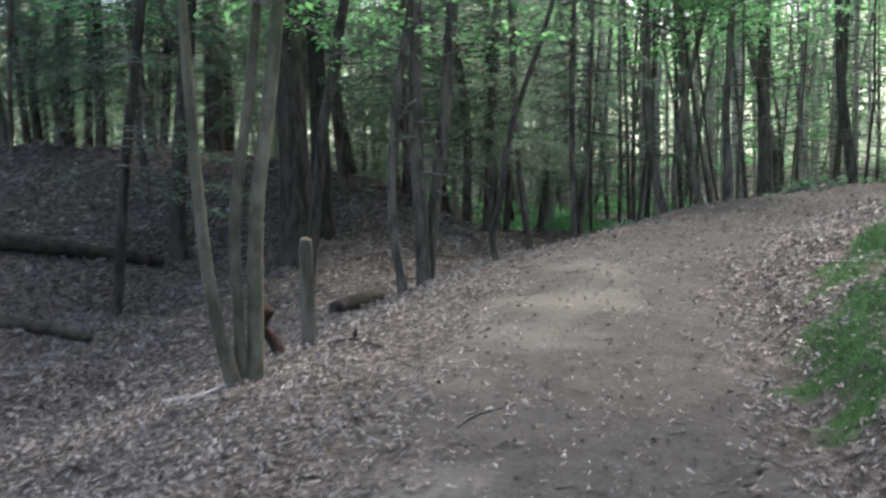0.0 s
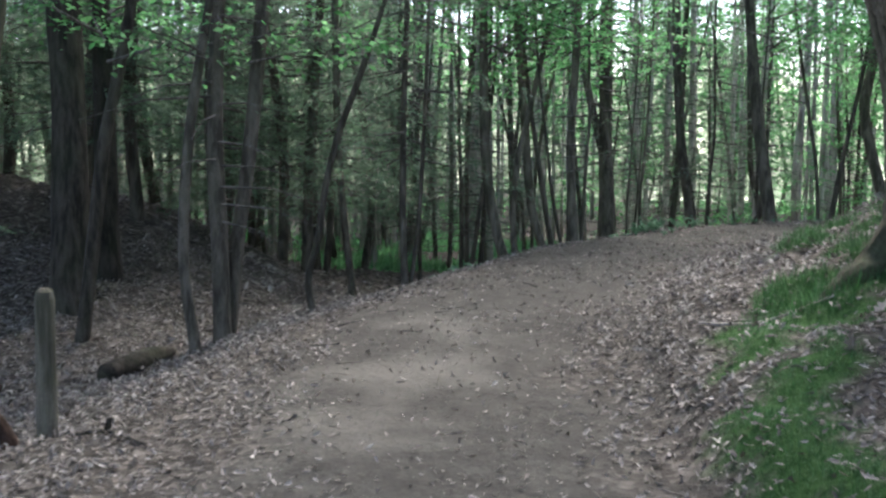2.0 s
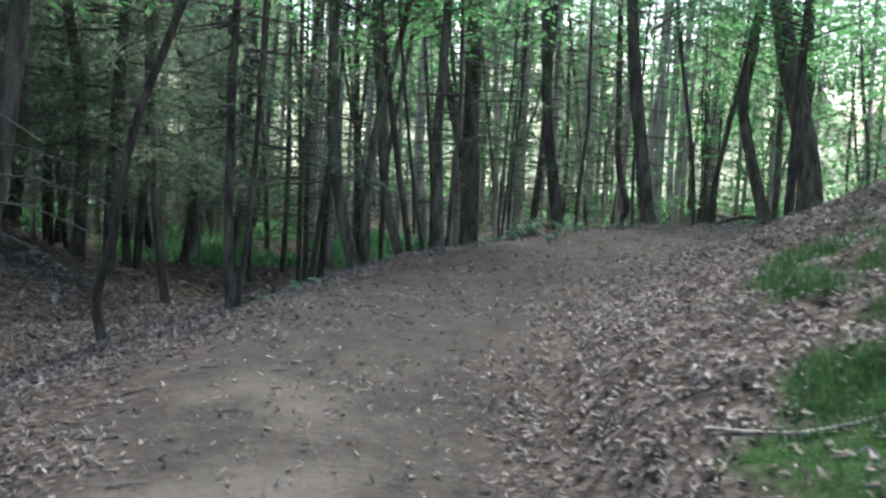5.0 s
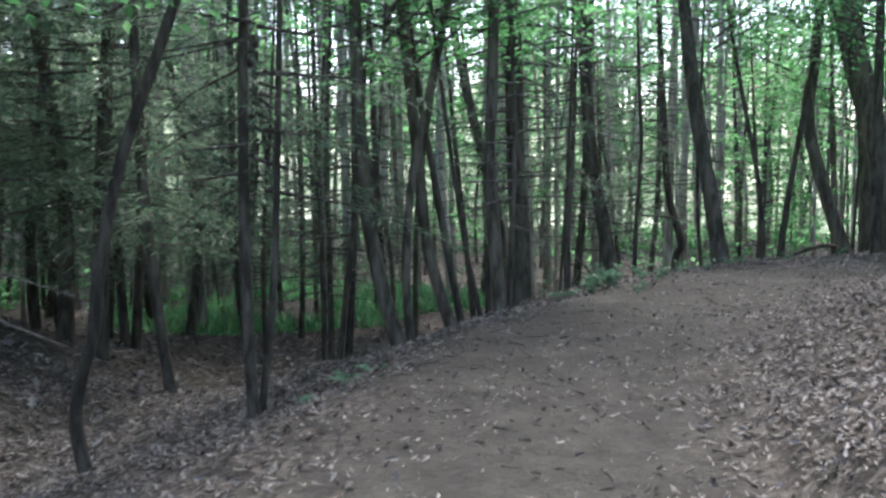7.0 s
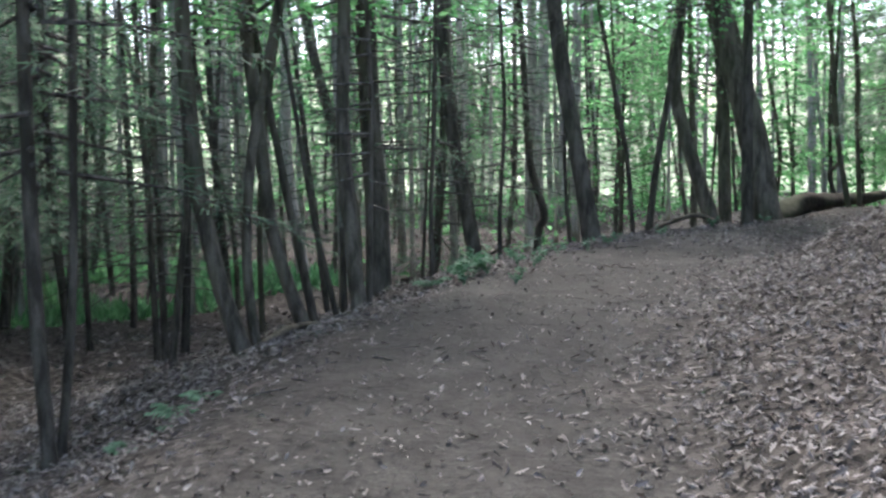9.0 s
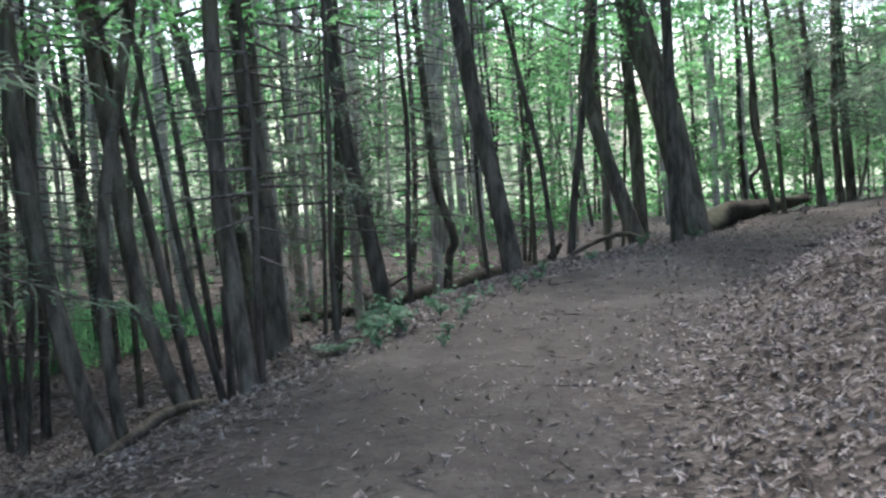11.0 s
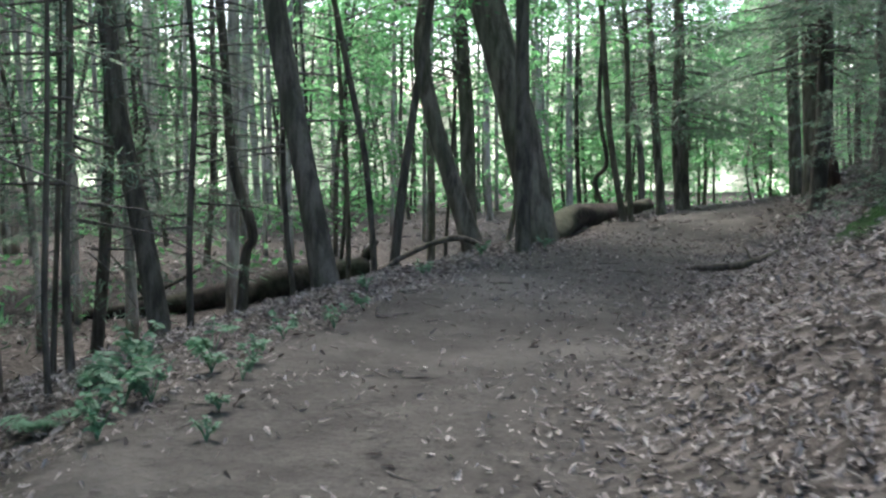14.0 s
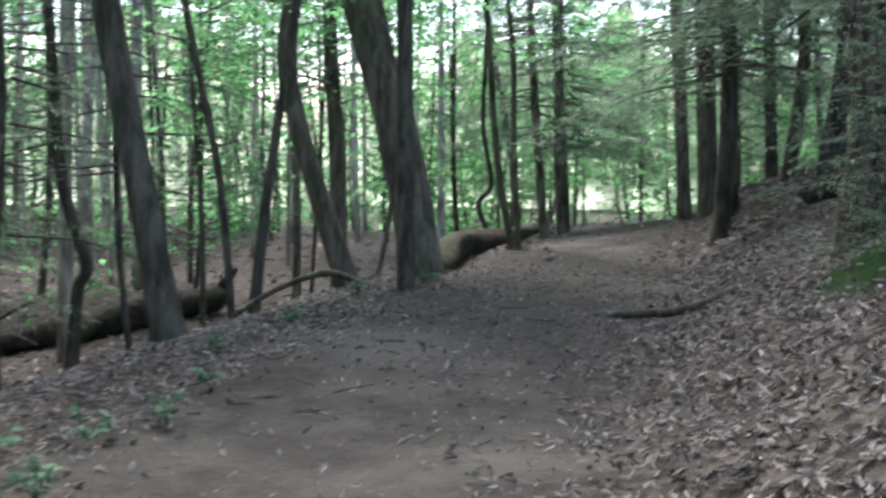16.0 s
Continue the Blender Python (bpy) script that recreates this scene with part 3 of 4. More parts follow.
def stand(name, label, points, r0, r1, top, bark, crown, flare=0.35, size=1.0):
    PLACED.append(points[0])
    return grown(name, label, points, r0, r1, top, bark, crown, flare, size=size)

a1 = stand("smooth_barked_tree", "smooth grey-green stem of a clump on the trail edge", [(0.97, -10.55, -0.26), (0.86, -10.65, 0.27), (0.74, -10.69, 1.02), (0.63, -10.70, 1.96), (0.56, -10.70, 2.52)], 0.060, 0.038, 9, "smooth", "thin", 0.3)
a2 = stand("smooth_barked_tree", "smooth grey-green stem of a clump on the trail edge", [(0.88, -10.47, -0.27), (0.82, -10.46, 0.24), (0.75, -10.43, 0.93), (0.72, -10.28, 1.76), (0.68, -10.17, 2.52)], 0.052, 0.040, 9, "smooth", "broad", 0.3)
a3 = stand("smooth_barked_tree", "smooth grey-green stem of a clump on the trail edge", [(0.86, -10.36, -0.26), (0.80, -10.32, 0.38), (0.75, -10.26, 0.99), (0.72, -10.13, 1.76), (0.69, -10.01, 2.52)], 0.069, 0.054, 10, "smooth", "thin", 0.3)
b1 = stand("oak_tree", "dark heavy oak trunk on the leafy mound", [(-6.18, -8.00, -0.23), (-6.30, -7.93, 1.15), (-6.51, -7.90, 3.12)], 0.218, 0.191, 14, "black", "oak", 0.5)
b2 = stand("oak_tree", "dark heavy oak trunk on the leafy mound", [(-4.90, -8.21, -0.64), (-4.93, -8.06, 0.40), (-4.95, -7.91, 1.48), (-4.93, -7.71, 2.38)], 0.084, 0.072, 10, "black", "broad", 0.3)
b3 = stand("oak_tree", "dark heavy oak trunk on the leafy mound", [(-7.02, -7.31, -0.08), (-7.14, -7.28, 1.12), (-7.36, -7.23, 3.26)], 0.164, 0.136, 12, "black", "oak", 0.6)
c1 = stand("maple_tree", "grey-brown trunk of a twin clump beside the trail", [(-2.80, -7.72, -0.48), (-2.94, -7.78, 0.44), (-3.00, -7.69, 1.49), (-3.01, -7.52, 2.48), (-3.00, -7.46, 2.79)], 0.063, 0.047, 9, "dark", "thin", 0.3)
c2 = stand("maple_tree", "grey-brown trunk of a twin clump beside the trail", [(-2.87, -7.44, -0.44), (-2.95, -7.42, 0.42), (-3.07, -7.41, 1.49), (-3.17, -7.32, 2.81)], 0.096, 0.080, 11, "dark", "dead", 0.3)
c3 = stand("maple_tree", "grey-brown trunk of a twin clump beside the trail", [(-2.96, -7.36, -0.39), (-2.99, -7.23, 0.52), (-3.00, -7.10, 1.33), (-3.05, -6.91, 2.83)], 0.081, 0.076, 10, "dark", "thin", 0.3)
d = stand("sapling", "thin crooked dark sapling on the trail edge", [(-3.88, -5.99, -0.38), (-3.94, -6.02, -0.10), (-3.93, -5.99, 0.17), (-3.90, -5.91, 0.47), (-3.88, -5.85, 0.94), (-3.84, -5.74, 1.44), (-3.77, -5.61, 1.87), (-3.66, -5.43, 2.44)], 0.047, 0.037, 6, "dark", "thin", 0.3)
e1 = stand("hemlock_sapling", "slender dark hemlock stem on the bank", [(-4.11, -4.69, -0.29), (-4.21, -4.66, 0.62), (-4.30, -4.60, 1.68), (-4.37, -4.52, 2.74)], 0.048, 0.040, 8, "dark", "hem", 0.3)
e2 = stand("hemlock_sapling", "slender dark hemlock stem on the bank", [(-4.15, -4.60, -0.28), (-4.16, -4.47, 0.62), (-4.21, -4.37, 1.69), (-4.25, -4.31, 2.44)], 0.032, 0.024, 5, "dark", "hem", 0.3)
f1 = stand("maple_tree", "leaning grey-brown stem of a clump below the trail", [(-6.06, -1.75, -0.47), (-6.28, -1.85, 0.35), (-6.47, -1.90, 1.41), (-6.64, -1.82, 3.18)], 0.092, 0.071, 10, "bark", "broad", 0.3)
f2 = stand("maple_tree", "leaning grey-brown stem of a clump below the trail", [(-6.09, -1.59, -0.42), (-6.19, -1.58, 0.35), (-6.21, -1.47, 1.28), (-6.16, -1.31, 1.99), (-6.08, -1.04, 3.21)], 0.054, 0.047, 9, "bark", "broad", 0.3)
f3 = stand("maple_tree", "leaning grey-brown stem of a clump below the trail", [(-6.24, -0.87, -0.35), (-6.50, -1.00, 0.53), (-6.68, -1.01, 1.79), (-6.89, -1.01, 3.28)], 0.079, 0.067, 10, "bark", "broad", 0.3)
f4 = stand("maple_tree", "leaning grey-brown stem of a clump below the trail", [(-6.26, -0.73, -0.35), (-6.42, -0.78, 0.45), (-6.60, -0.83, 1.35), (-6.75, -0.87, 2.17)], 0.053, 0.041, 7, "bark", "thin", 0.3)
g1 = stand("maple_tree", "grey fissured stem of a clump on the trail edge", [(-5.10, -1.30, -0.06), (-5.21, -1.27, 0.63), (-5.31, -1.23, 1.43), (-5.35, -1.15, 2.24)], 0.081, 0.065, 11, "bark", "broad", 0.3)
g2 = stand("maple_tree", "grey fissured stem of a clump on the trail edge", [(-5.14, -1.16, -0.06), (-5.19, -1.05, 1.01), (-5.22, -0.97, 1.76), (-5.27, -0.94, 2.25)], 0.033, 0.026, 9, "dark", "dead", 0.3)
g3 = stand("snag", "short broken dead stem beside the clump", [(-5.42, -1.17, -0.04), (-5.48, -1.11, 0.66)], 0.037, 0.029, 0.66, "dark", "snag", 0.3)
g4 = stand("maple_tree", "grey fissured stem of a clump on the trail edge", [(-5.40, -1.24, -0.17), (-5.62, -1.27, 0.60), (-5.80, -1.27, 1.43), (-5.96, -1.26, 2.19)], 0.033, 0.023, 7, "dark", "thin", 0.3)
h = stand("hemlock_tree", "stout dark hemlock with a flared foot", [(-7.24, 1.16, -0.35), (-7.33, 1.24, 0.66), (-7.45, 1.30, 1.63), (-7.54, 1.37, 2.60)], 0.151, 0.127, 13, "dark", "hem", 0.45)
i = stand("hemlock_tree", "leaning dark hemlock with vines on its trunk", [(-8.81, 4.95, -0.69), (-9.03, 4.95, 0.29), (-9.33, 4.96, 1.68), (-9.52, 5.03, 3.07)], 0.126, 0.105, 12, "dark", "hem", 0.3)
j = stand("crooked_tree", "thin dark trunk with a sharp kink low down", [(-9.58, 7.41, -0.95), (-9.56, 7.52, -0.25), (-9.49, 7.59, 0.04), (-9.75, 7.56, 0.90), (-9.89, 7.63, 2.13), (-10.03, 7.71, 3.37)], 0.083, 0.062, 9, "dark", "hem", 0.3)
k = stand("maple_tree", "leaning grey trunk beside the fallen log", [(-6.53, 4.49, -0.04), (-6.72, 4.50, 0.89), (-6.97, 4.53, 1.99), (-7.14, 4.57, 2.91)], 0.136, 0.111, 13, "bark", "broad", 0.3)
l = stand("sapling", "thin leaning dark stem", [(-7.17, 6.61, -0.13), (-7.32, 6.67, 1.00), (-7.55, 6.68, 2.08), (-7.78, 6.68, 3.16)], 0.044, 0.036, 8, "dark", "thin", 0.3)
m = stand("maple_tree", "forked dark stem leaning beside a thin one", [(-7.01, 6.72, -0.13), (-6.95, 6.87, 0.78), (-6.87, 7.04, 1.73), (-6.78, 7.22, 2.74)], 0.062, 0.044, 7, "dark", "broad", 0.3)
n = stand("maple_tree", "bent grey trunk curving up from the trail edge", [(-6.62, 8.15, -0.15), (-7.06, 8.09, 1.16), (-7.31, 8.09, 2.21), (-7.28, 8.23, 3.12)], 0.137, 0.106, 12, "bark", "broad", 0.3)
o1 = stand("maple_tree", "straight dark trunk in front of the great leaning tree", [(-5.60, 7.10, -0.00), (-5.67, 7.23, 1.27), (-5.75, 7.42, 2.97)], 0.093, 0.082, 13, "dark", "broad", 0.3)
o2 = stand("oak_tree", "great leaning grey trunk beside a hollow log", [(-5.92, 8.48, 0.11), (-6.12, 8.49, 1.10), (-6.38, 8.48, 2.07), (-6.68, 8.46, 3.11)], 0.226, 0.204, 15, "bark", "high", 0.25)
p = stand("maple_tree", "tall grey trunk behind the bent tree", [(-8.95, 13.30, -0.33), (-9.06, 13.44, 1.13), (-9.20, 13.56, 2.59)], 0.157, 0.136, 13, "bark", "broad", 0.3)
s1 = stand("sapling", "pale slender sapling at the trail edge", [(-5.59, 11.07, -0.00), (-5.82, 11.10, 1.21), (-5.96, 11.20, 2.50), (-6.06, 11.26, 3.35)], 0.056, 0.043, 8, "smooth", "thin", 0.3)
s2 = stand("sapling", "pale slender sapling at the trail edge", [(-5.73, 11.99, -0.03), (-5.84, 12.10, 1.20), (-5.92, 12.24, 2.55), (-6.03, 12.30, 3.45)], 0.050, 0.041, 8, "smooth", "thin", 0.3)
s3 = stand("sapling", "pale slender sapling at the trail edge", [(-6.10, 12.23, 0.13), (-6.35, 12.14, 0.50), (-6.21, 12.26, 0.82), (-6.35, 12.30, 1.65), (-6.36, 12.47, 2.94)], 0.042, 0.032, 6, "dark", "thin", 0.3)
s4 = stand("sapling", "pale slender sapling at the trail edge", [(-6.48, 16.88, -0.45), (-6.64, 17.00, 1.12), (-6.81, 17.14, 2.82)], 0.098, 0.080, 9, "bark", "dense", 0.3)
s5 = stand("sapling", "pale slender sapling at the trail edge", [(-6.39, 17.98, -0.49), (-6.53, 18.11, 1.10), (-6.57, 18.33, 2.88)], 0.090, 0.072, 9, "bark", "dense", 0.3)
q = stand("oak_tree", "large dark oak with a white trail blaze", [(-1.65, 4.10, 1.18), (-1.65, 4.18, 1.71), (-1.69, 4.23, 2.20)], 0.230, 0.214, 14, "oak", "high", 0.3)
r1 = stand("maple_tree", "dark forest tree on the rising bank", [(-3.36, 14.00, 0.44), (-3.46, 14.12, 1.85), (-3.56, 14.27, 3.50)], 0.175, 0.150, 13, "bark", "dense", 0.3)
r2 = stand("maple_tree", "dark forest tree on the rising bank", [(-4.00, 16.99, 0.34), (-4.13, 17.12, 1.91), (-4.26, 17.24, 3.39)], 0.138, 0.119, 12, "bark", "broad", 0.3)
r3 = stand("hemlock_tree", "dark hemlock on the rising bank", [(-1.61, 12.03, 1.07), (-1.64, 12.10, 1.81), (-1.70, 12.19, 2.79)], 0.070, 0.060, 10, "dark", "dense", 0.3)
u1 = stand("hemlock_tree", "dark straight trunk on the leafy mound", [(-5.08, -10.60, -0.73), (-5.15, -10.48, 0.30), (-5.20, -10.35, 1.27), (-5.28, -10.03, 3.22)], 0.072, 0.066, 9, "black", "hem", 0.3)
u2 = stand("hemlock_tree", "dark straight trunk on the leafy mound", [(-7.15, -9.45, -0.39), (-7.24, -9.40, 0.57), (-7.32, -9.22, 1.96), (-7.39, -9.08, 3.03)], 0.132, 0.109, 11, "black", "broad", 0.3)
u3 = stand("hemlock_tree", "dark straight trunk on the leafy mound", [(-13.75, -10.39, 0.99), (-13.90, -10.28, 2.69), (-14.02, -10.14, 4.25)], 0.147, 0.131, 11, "dark", "high", 0.3)
u4 = stand("hemlock_tree", "dark straight trunk on the leafy mound", [(-14.67, -9.57, 0.90), (-14.85, -9.48, 2.73), (-15.02, -9.41, 4.39)], 0.128, 0.111, 11, "dark", "high", 0.3)
u5 = stand("hemlock_tree", "dark straight trunk on the leafy mound", [(-12.36, -7.74, 0.76), (-12.54, -7.65, 2.59), (-12.71, -7.62, 4.15)], 0.178, 0.157, 12, "dark", "high", 0.3)
u6 = stand("hemlock_tree", "dark straight trunk on the leafy mound", [(-15.54, -8.44, 0.88), (-15.70, -8.31, 2.75), (-15.81, -8.21, 4.04)], 0.077, 0.065, 8, "dark", "thin", 0.3)
v1 = stand("sapling", "thin dark stem with dead twigs below the trail", [(-5.37, -0.08, 0.09), (-5.41, -0.04, 0.55), (-5.42, 0.01, 1.04), (-5.44, 0.07, 1.62)], 0.021, 0.015, 5, "dark", "thin", 0.3)
v2 = stand("sapling", "thin dark stem with dead twigs below the trail", [(-6.69, 1.27, -0.13), (-6.70, 1.35, 0.45), (-6.71, 1.41, 0.97)], 0.026, 0.019, 4, "dark", "thin", 0.3)
v3 = stand("sapling", "thin dark stem with dead twigs below the trail", [(-7.84, 4.18, -0.51), (-7.89, 4.27, 0.41), (-7.91, 4.43, 1.68), (-7.99, 4.49, 2.57)], 0.038, 0.029, 7, "dark", "dead", 0.3)
v4 = stand("sapling", "thin dark stem with dead twigs below the trail", [(-7.06, 4.78, -0.17), (-7.15, 4.80, 0.41), (-7.23, 4.88, 1.37), (-7.27, 5.02, 2.58)], 0.032, 0.023, 7, "dark", "dead", 0.3)
v5 = stand("sapling", "thin dark stem with dead twigs below the trail", [(-6.55, 1.29, -0.10), (-6.60, 1.34, 0.56), (-6.63, 1.47, 1.67), (-6.67, 1.56, 2.53)], 0.034, 0.025, 7, "dark", "dead", 0.3)
v6 = stand("sapling", "thin dark stem with dead twigs below the trail", [(-9.25, -0.32, -0.61), (-9.35, -0.25, 0.45), (-9.47, -0.18, 1.74), (-9.51, -0.09, 2.64)], 0.049, 0.039, 8, "dark", "dead", 0.3)
v7 = stand("sapling", "thin dark stem with dead twigs below the trail", [(-9.12, -0.15, -0.66), (-9.14, -0.01, 0.44), (-9.20, 0.07, 1.41)], 0.059, 0.046, 7, "dark", "hem", 0.3)
v8 = stand("sapling", "thin dark stem with dead twigs below the trail", [(-8.04, -1.09, -0.60), (-7.99, -0.95, 0.23), (-7.98, -0.86, 0.89)], 0.047, 0.037, 6, "dark", "dead", 0.3)
v9 = stand("sapling", "thin dark stem with dead twigs below the trail", [(-8.94, -0.65, -0.75), (-9.02, -0.60, 0.50), (-9.13, -0.58, 1.79), (-9.20, -0.54, 2.86)], 0.043, 0.036, 8, "dark", "dead", 0.3)
w1 = stand("sapling", "slender leafy stem behind the fallen log", [(-8.27, 17.41, -0.37), (-8.42, 17.53, 1.08), (-8.51, 17.79, 3.37)], 0.061, 0.049, 7, "dark", "thin", 0.3)
w2 = stand("sapling", "slender leafy stem behind the fallen log", [(-9.80, 13.50, -0.77), (-9.84, 13.62, 0.25), (-9.97, 13.76, 1.86)], 0.086, 0.070, 10, "bark", "broad", 0.3)
oak = stand("oak_tree", "huge furrowed oak trunk leaning over a mossy bank", [(3.06, -5.03, 0.86), (3.02, -5.08, 1.36), (2.96, -5.17, 2.00), (2.79, -5.37, 2.88)], 0.368, 0.353, 16, "ridged", "oak", 0.35)


# ---- woods behind ----
def woods():
    r = np.random.RandomState(77)
    sorts = {}
    for key, crown, bark, rad, top, label in (("young", "hem", "dark", 0.06, 7.5, "young dark hemlock in the woods"), ("thick", "thick", "dark", 0.065, 8.0, "dense dark hemlock with drooping boughs"),
                                              ("screen", "dense", "dark", 0.09, 9.0, "dense drooping hemlock in the dark woods"), ("tall", "high", "bark", 0.115, 14, "tall grey-brown forest tree"), ("pine", "high", "pale", 0.105, 15, "tall pine in the woods, bark painted sunlit pale"),
                                              ("stem", "dead", "dark", 0.05, 8, "thin dark stem with dead twigs"), ("maple", "maple", "bark", 0.06, 8.5, "leafy green understory maple in the woods"),
                                              ("slim", "thin", "smooth", 0.035, 6, "slender leafy sapling in the woods"), ("bare", "dead", "bark", 0.062, 11, "bare grey stem with dead twigs")):
        pts = [(0, 0, 0), (0.12 * r.randn(), 0.12 * r.randn(), 2), (0.25 * r.randn(), 0.25 * r.randn(), 4.5)]
        me, _ = trunk_mesh(pts, rad, rad * 0.8, top, bark, 0.3, 9)
        sorts[key] = (crown, me, label)
    names = list(sorts)
    spots = [(q[0], q[1]) for q in PLACED]

    def fill(count, box, weights, keep, gap):
        made = tries = 0
        while made < count and tries < count * 25:
            tries += 1
            x, y = r.uniform(box[0], box[1]), r.uniform(box[2], box[3])
            d = lie(x, y)[0][0]
            if not keep(x, y, d) or any((x - a) ** 2 + (y - b) ** 2 < gap * gap for a, b in spots):
                continue
            spots.append((x, y))
            made += 1
            crown, me, label = sorts[names[r.choice(9, p=weights[:2] + (0,) + weights[2:])]]
            size = 0.75 + 0.5 * r.rand()
            base = new("tree")
            base.matrix_world = pose(x, y, height(x, y) - 0.05, 2.5 * r.randn(), 2.5 * r.randn(), r.rand() * 360) @ Matrix.Diagonal((size, size, size, 1))
            part("trunk", me, base)
            lv, tw = CROWN[crown][r.randint(len(CROWN[crown]))]
            part("foliage", lv, base, kind="stuff")
            part("branch", tw, base, kind="stuff")
            tagged(base, label, "tree", "woods beside the trail")

    def plant(key, x, y, size, turn):
        crown, me, label = sorts[key]
        spots.append((x, y))
        base = new("tree")
        base.matrix_world = pose(x, y, height(x, y) - 0.05, 0, 0, turn) @ Matrix.Diagonal((size, size, size, 1))
        part("trunk", me, base)
        lv, tw = CROWN[crown][int(turn) % len(CROWN[crown])]
        part("foliage", lv, base, kind="stuff")
        part("branch", tw, base, kind="stuff")
        tagged(base, label, "tree", "woods beside the trail")

    for i, (x, y, size) in enumerate(((-1.9, 9.3, 1.25), (-0.6, 7.6, 1.2), (-2.3, 15.6, 1.3), (-1.0, 13.6, 1.2), (-2.6, 19.5, 1.35), (-3.4, 23.0, 1.3), (-1.6, 21.5, 1.2), (0.4, 10.5, 1.3), (-4.2, 27.0, 1.2), (0.2, 16.8, 1.2))):
        plant("screen" if x < -0.9 and y < 20 else "thick", x, y, size, 37 * i)
    for i in range(17):
        x, y = -25 + 12 * r.rand(), -14 + 15 * r.rand()
        if lie(x, y)[0][0] < -6:
            plant("screen", x, y, 0.85 + 0.4 * r.rand(), 37 * i)
    for i, (x, y, size) in enumerate(((-10.6, -6.6, 1.1), (-11.6, -4.2, 1.15), (-9.9, -3.6, 1.0), (-12.2, -8.2, 1.2), (-10.2, -9.2, 1.05))):
        plant("screen", x, y, size, 50 + 61 * i)
    for i, (x, y, size) in enumerate(((-9.4, -3.4, 1.0), (-13.6, -3.2, 1.15), (-3.0, 11.1, 1.2), (-6.9, 20.8, 1.4), (-3.7, 19.8, 1.4), (-8.7, -5.1, 0.95), (-8.2, -7.4, 0.95), (-9.0, -6.3, 1.05), (-17.5, -9.5, 1.1), (-16.0, -12.8, 1.1), (-19.5, -11.5, 1.2), (-14.5, -7.0, 1.1))):
        plant("screen", x, y, size, 20 + 47 * i)
    low = lambda x, y, d: d < -4.6 and not (x > -7 and y < -9)
    #                                                        young thick  tall  pine  stem maple  slim  bare
    fill(52, (-24, -4, -16, 6), (0.24, 0.18, 0.05, 0.06, 0.30, 0.03, 0.04, 0.10), low, 1.3)
    fill(62, (-30, -8, 4, 34), (0.12, 0.06, 0.04, 0.26, 0.24, 0.12, 0.04, 0.12), low, 1.5)
    fill(44, (-58, -20, -20, 50), (0.10, 0.15, 0.10, 0.30, 0.05, 0.30, 0.0, 0.0), low, 2.5)
    fill(46, (-20, 8, 27, 60), (0.08, 0.08, 0.14, 0.05, 0.0, 0.55, 0.1, 0.0), lambda x, y, d: abs(d) > 2.0 or y > 38, 1.4)
    fill(44, (-4, 26, -4, 40), (0.25, 0.3, 0.15, 0.0, 0.05, 0.2, 0.05, 0.0), lambda x, y, d: d > 4.2 and not (d < 9 and y < 1), 1.6)
    fill(36, (-26, -12, -15, 5), (0.2, 0.8, 0, 0, 0, 0, 0, 0), low, 1.3)
    fill(9, (-3.4, 6, 8, 27), (0.3, 0.2, 0.05, 0, 0, 0.45, 0, 0), lambda x, y, d: d > 2.4, 1.5)
    fill(24, (-15, 1, 33, 46), (0.05, 0.1, 0, 0, 0, 0.75, 0.1, 0), lambda x, y, d: abs(d) > 2 or y > 37, 1.2)
    fill(5, (8, 34, -34, 0), (0.1, 0.2, 0.5, 0.0, 0.0, 0.2, 0.0, 0.0), lambda x, y, d: d > 9 and (x - 8) ** 2 + (y + 12) ** 2 > 140, 2.5)
    fill(4, (0, 34, -38, -14), (0.1, 0.2, 0.5, 0.0, 0.0, 0.2, 0.0, 0.0), lambda x, y, d: d < -7 and (x - 8) ** 2 + (y + 12) ** 2 > 140, 2.5)


woods()


def pine_stand():
    """Slender pine stems, painted pale as if sunlit, with dead twigs, closely set on the low ground."""
    r = np.random.RandomState(19)
    stems, twigs = [], []
    while len(stems) < 130:
        x, y = (r.uniform(-34, -10.5), r.uniform(3, 34)) if len(stems) < 100 else (r.uniform(-30, -15), r.uniform(-8, 4))
        if lie(x, y)[0][0] > -5.5 or any((x - a) ** 2 + (y - b) ** 2 < 0.5 for a, b, _ in PLACED):
            continue
        z, top, w = height(x, y) - 0.1, 9 + 4 * r.rand(), 0.045 + 0.06 * r.rand()
        lx, ly = 0.3 * r.randn(), 0.3 * r.randn()
        line = [np.array([x + lx * u * u, y + ly * u * u, z + top * u]) for u in (0, 0.08, 0.25, 0.5, 0.75, 1)]
        stems.append(tube(line, [w * k for k in (1.3, 1.0, 0.92, 0.8, 0.6, 0.3)], 7, 0.04, len(stems)))
        for _ in range(22):
            u, a, ln = 0.06 + 0.6 * r.rand(), r.rand() * 6.283, 0.25 + 0.8 * r.rand()
            q = line[0] + np.array([lx * u * u, ly * u * u, top * u])
            way = np.array([math.cos(a), math.sin(a), 0.15 * r.randn()])
            twigs.append(tube([q, q + way * ln * 0.5 + np.array([0, 0, 0.03]), q + way * ln], [0.012, 0.008, 0.003], 3))
    tagged(new("pine_stand", mesh_from("pine_stand", *gather(stems), BARK["pale"], True)), "close stand of slender pine stems painted sunlit pale", "woods", kind="stuff")
    tagged(new("pine_twigs", mesh_from("pine_twigs", *gather(twigs), TWIG)), "dead grey twigs on the pine stems", "twigs", kind="stuff")


pine_stand()


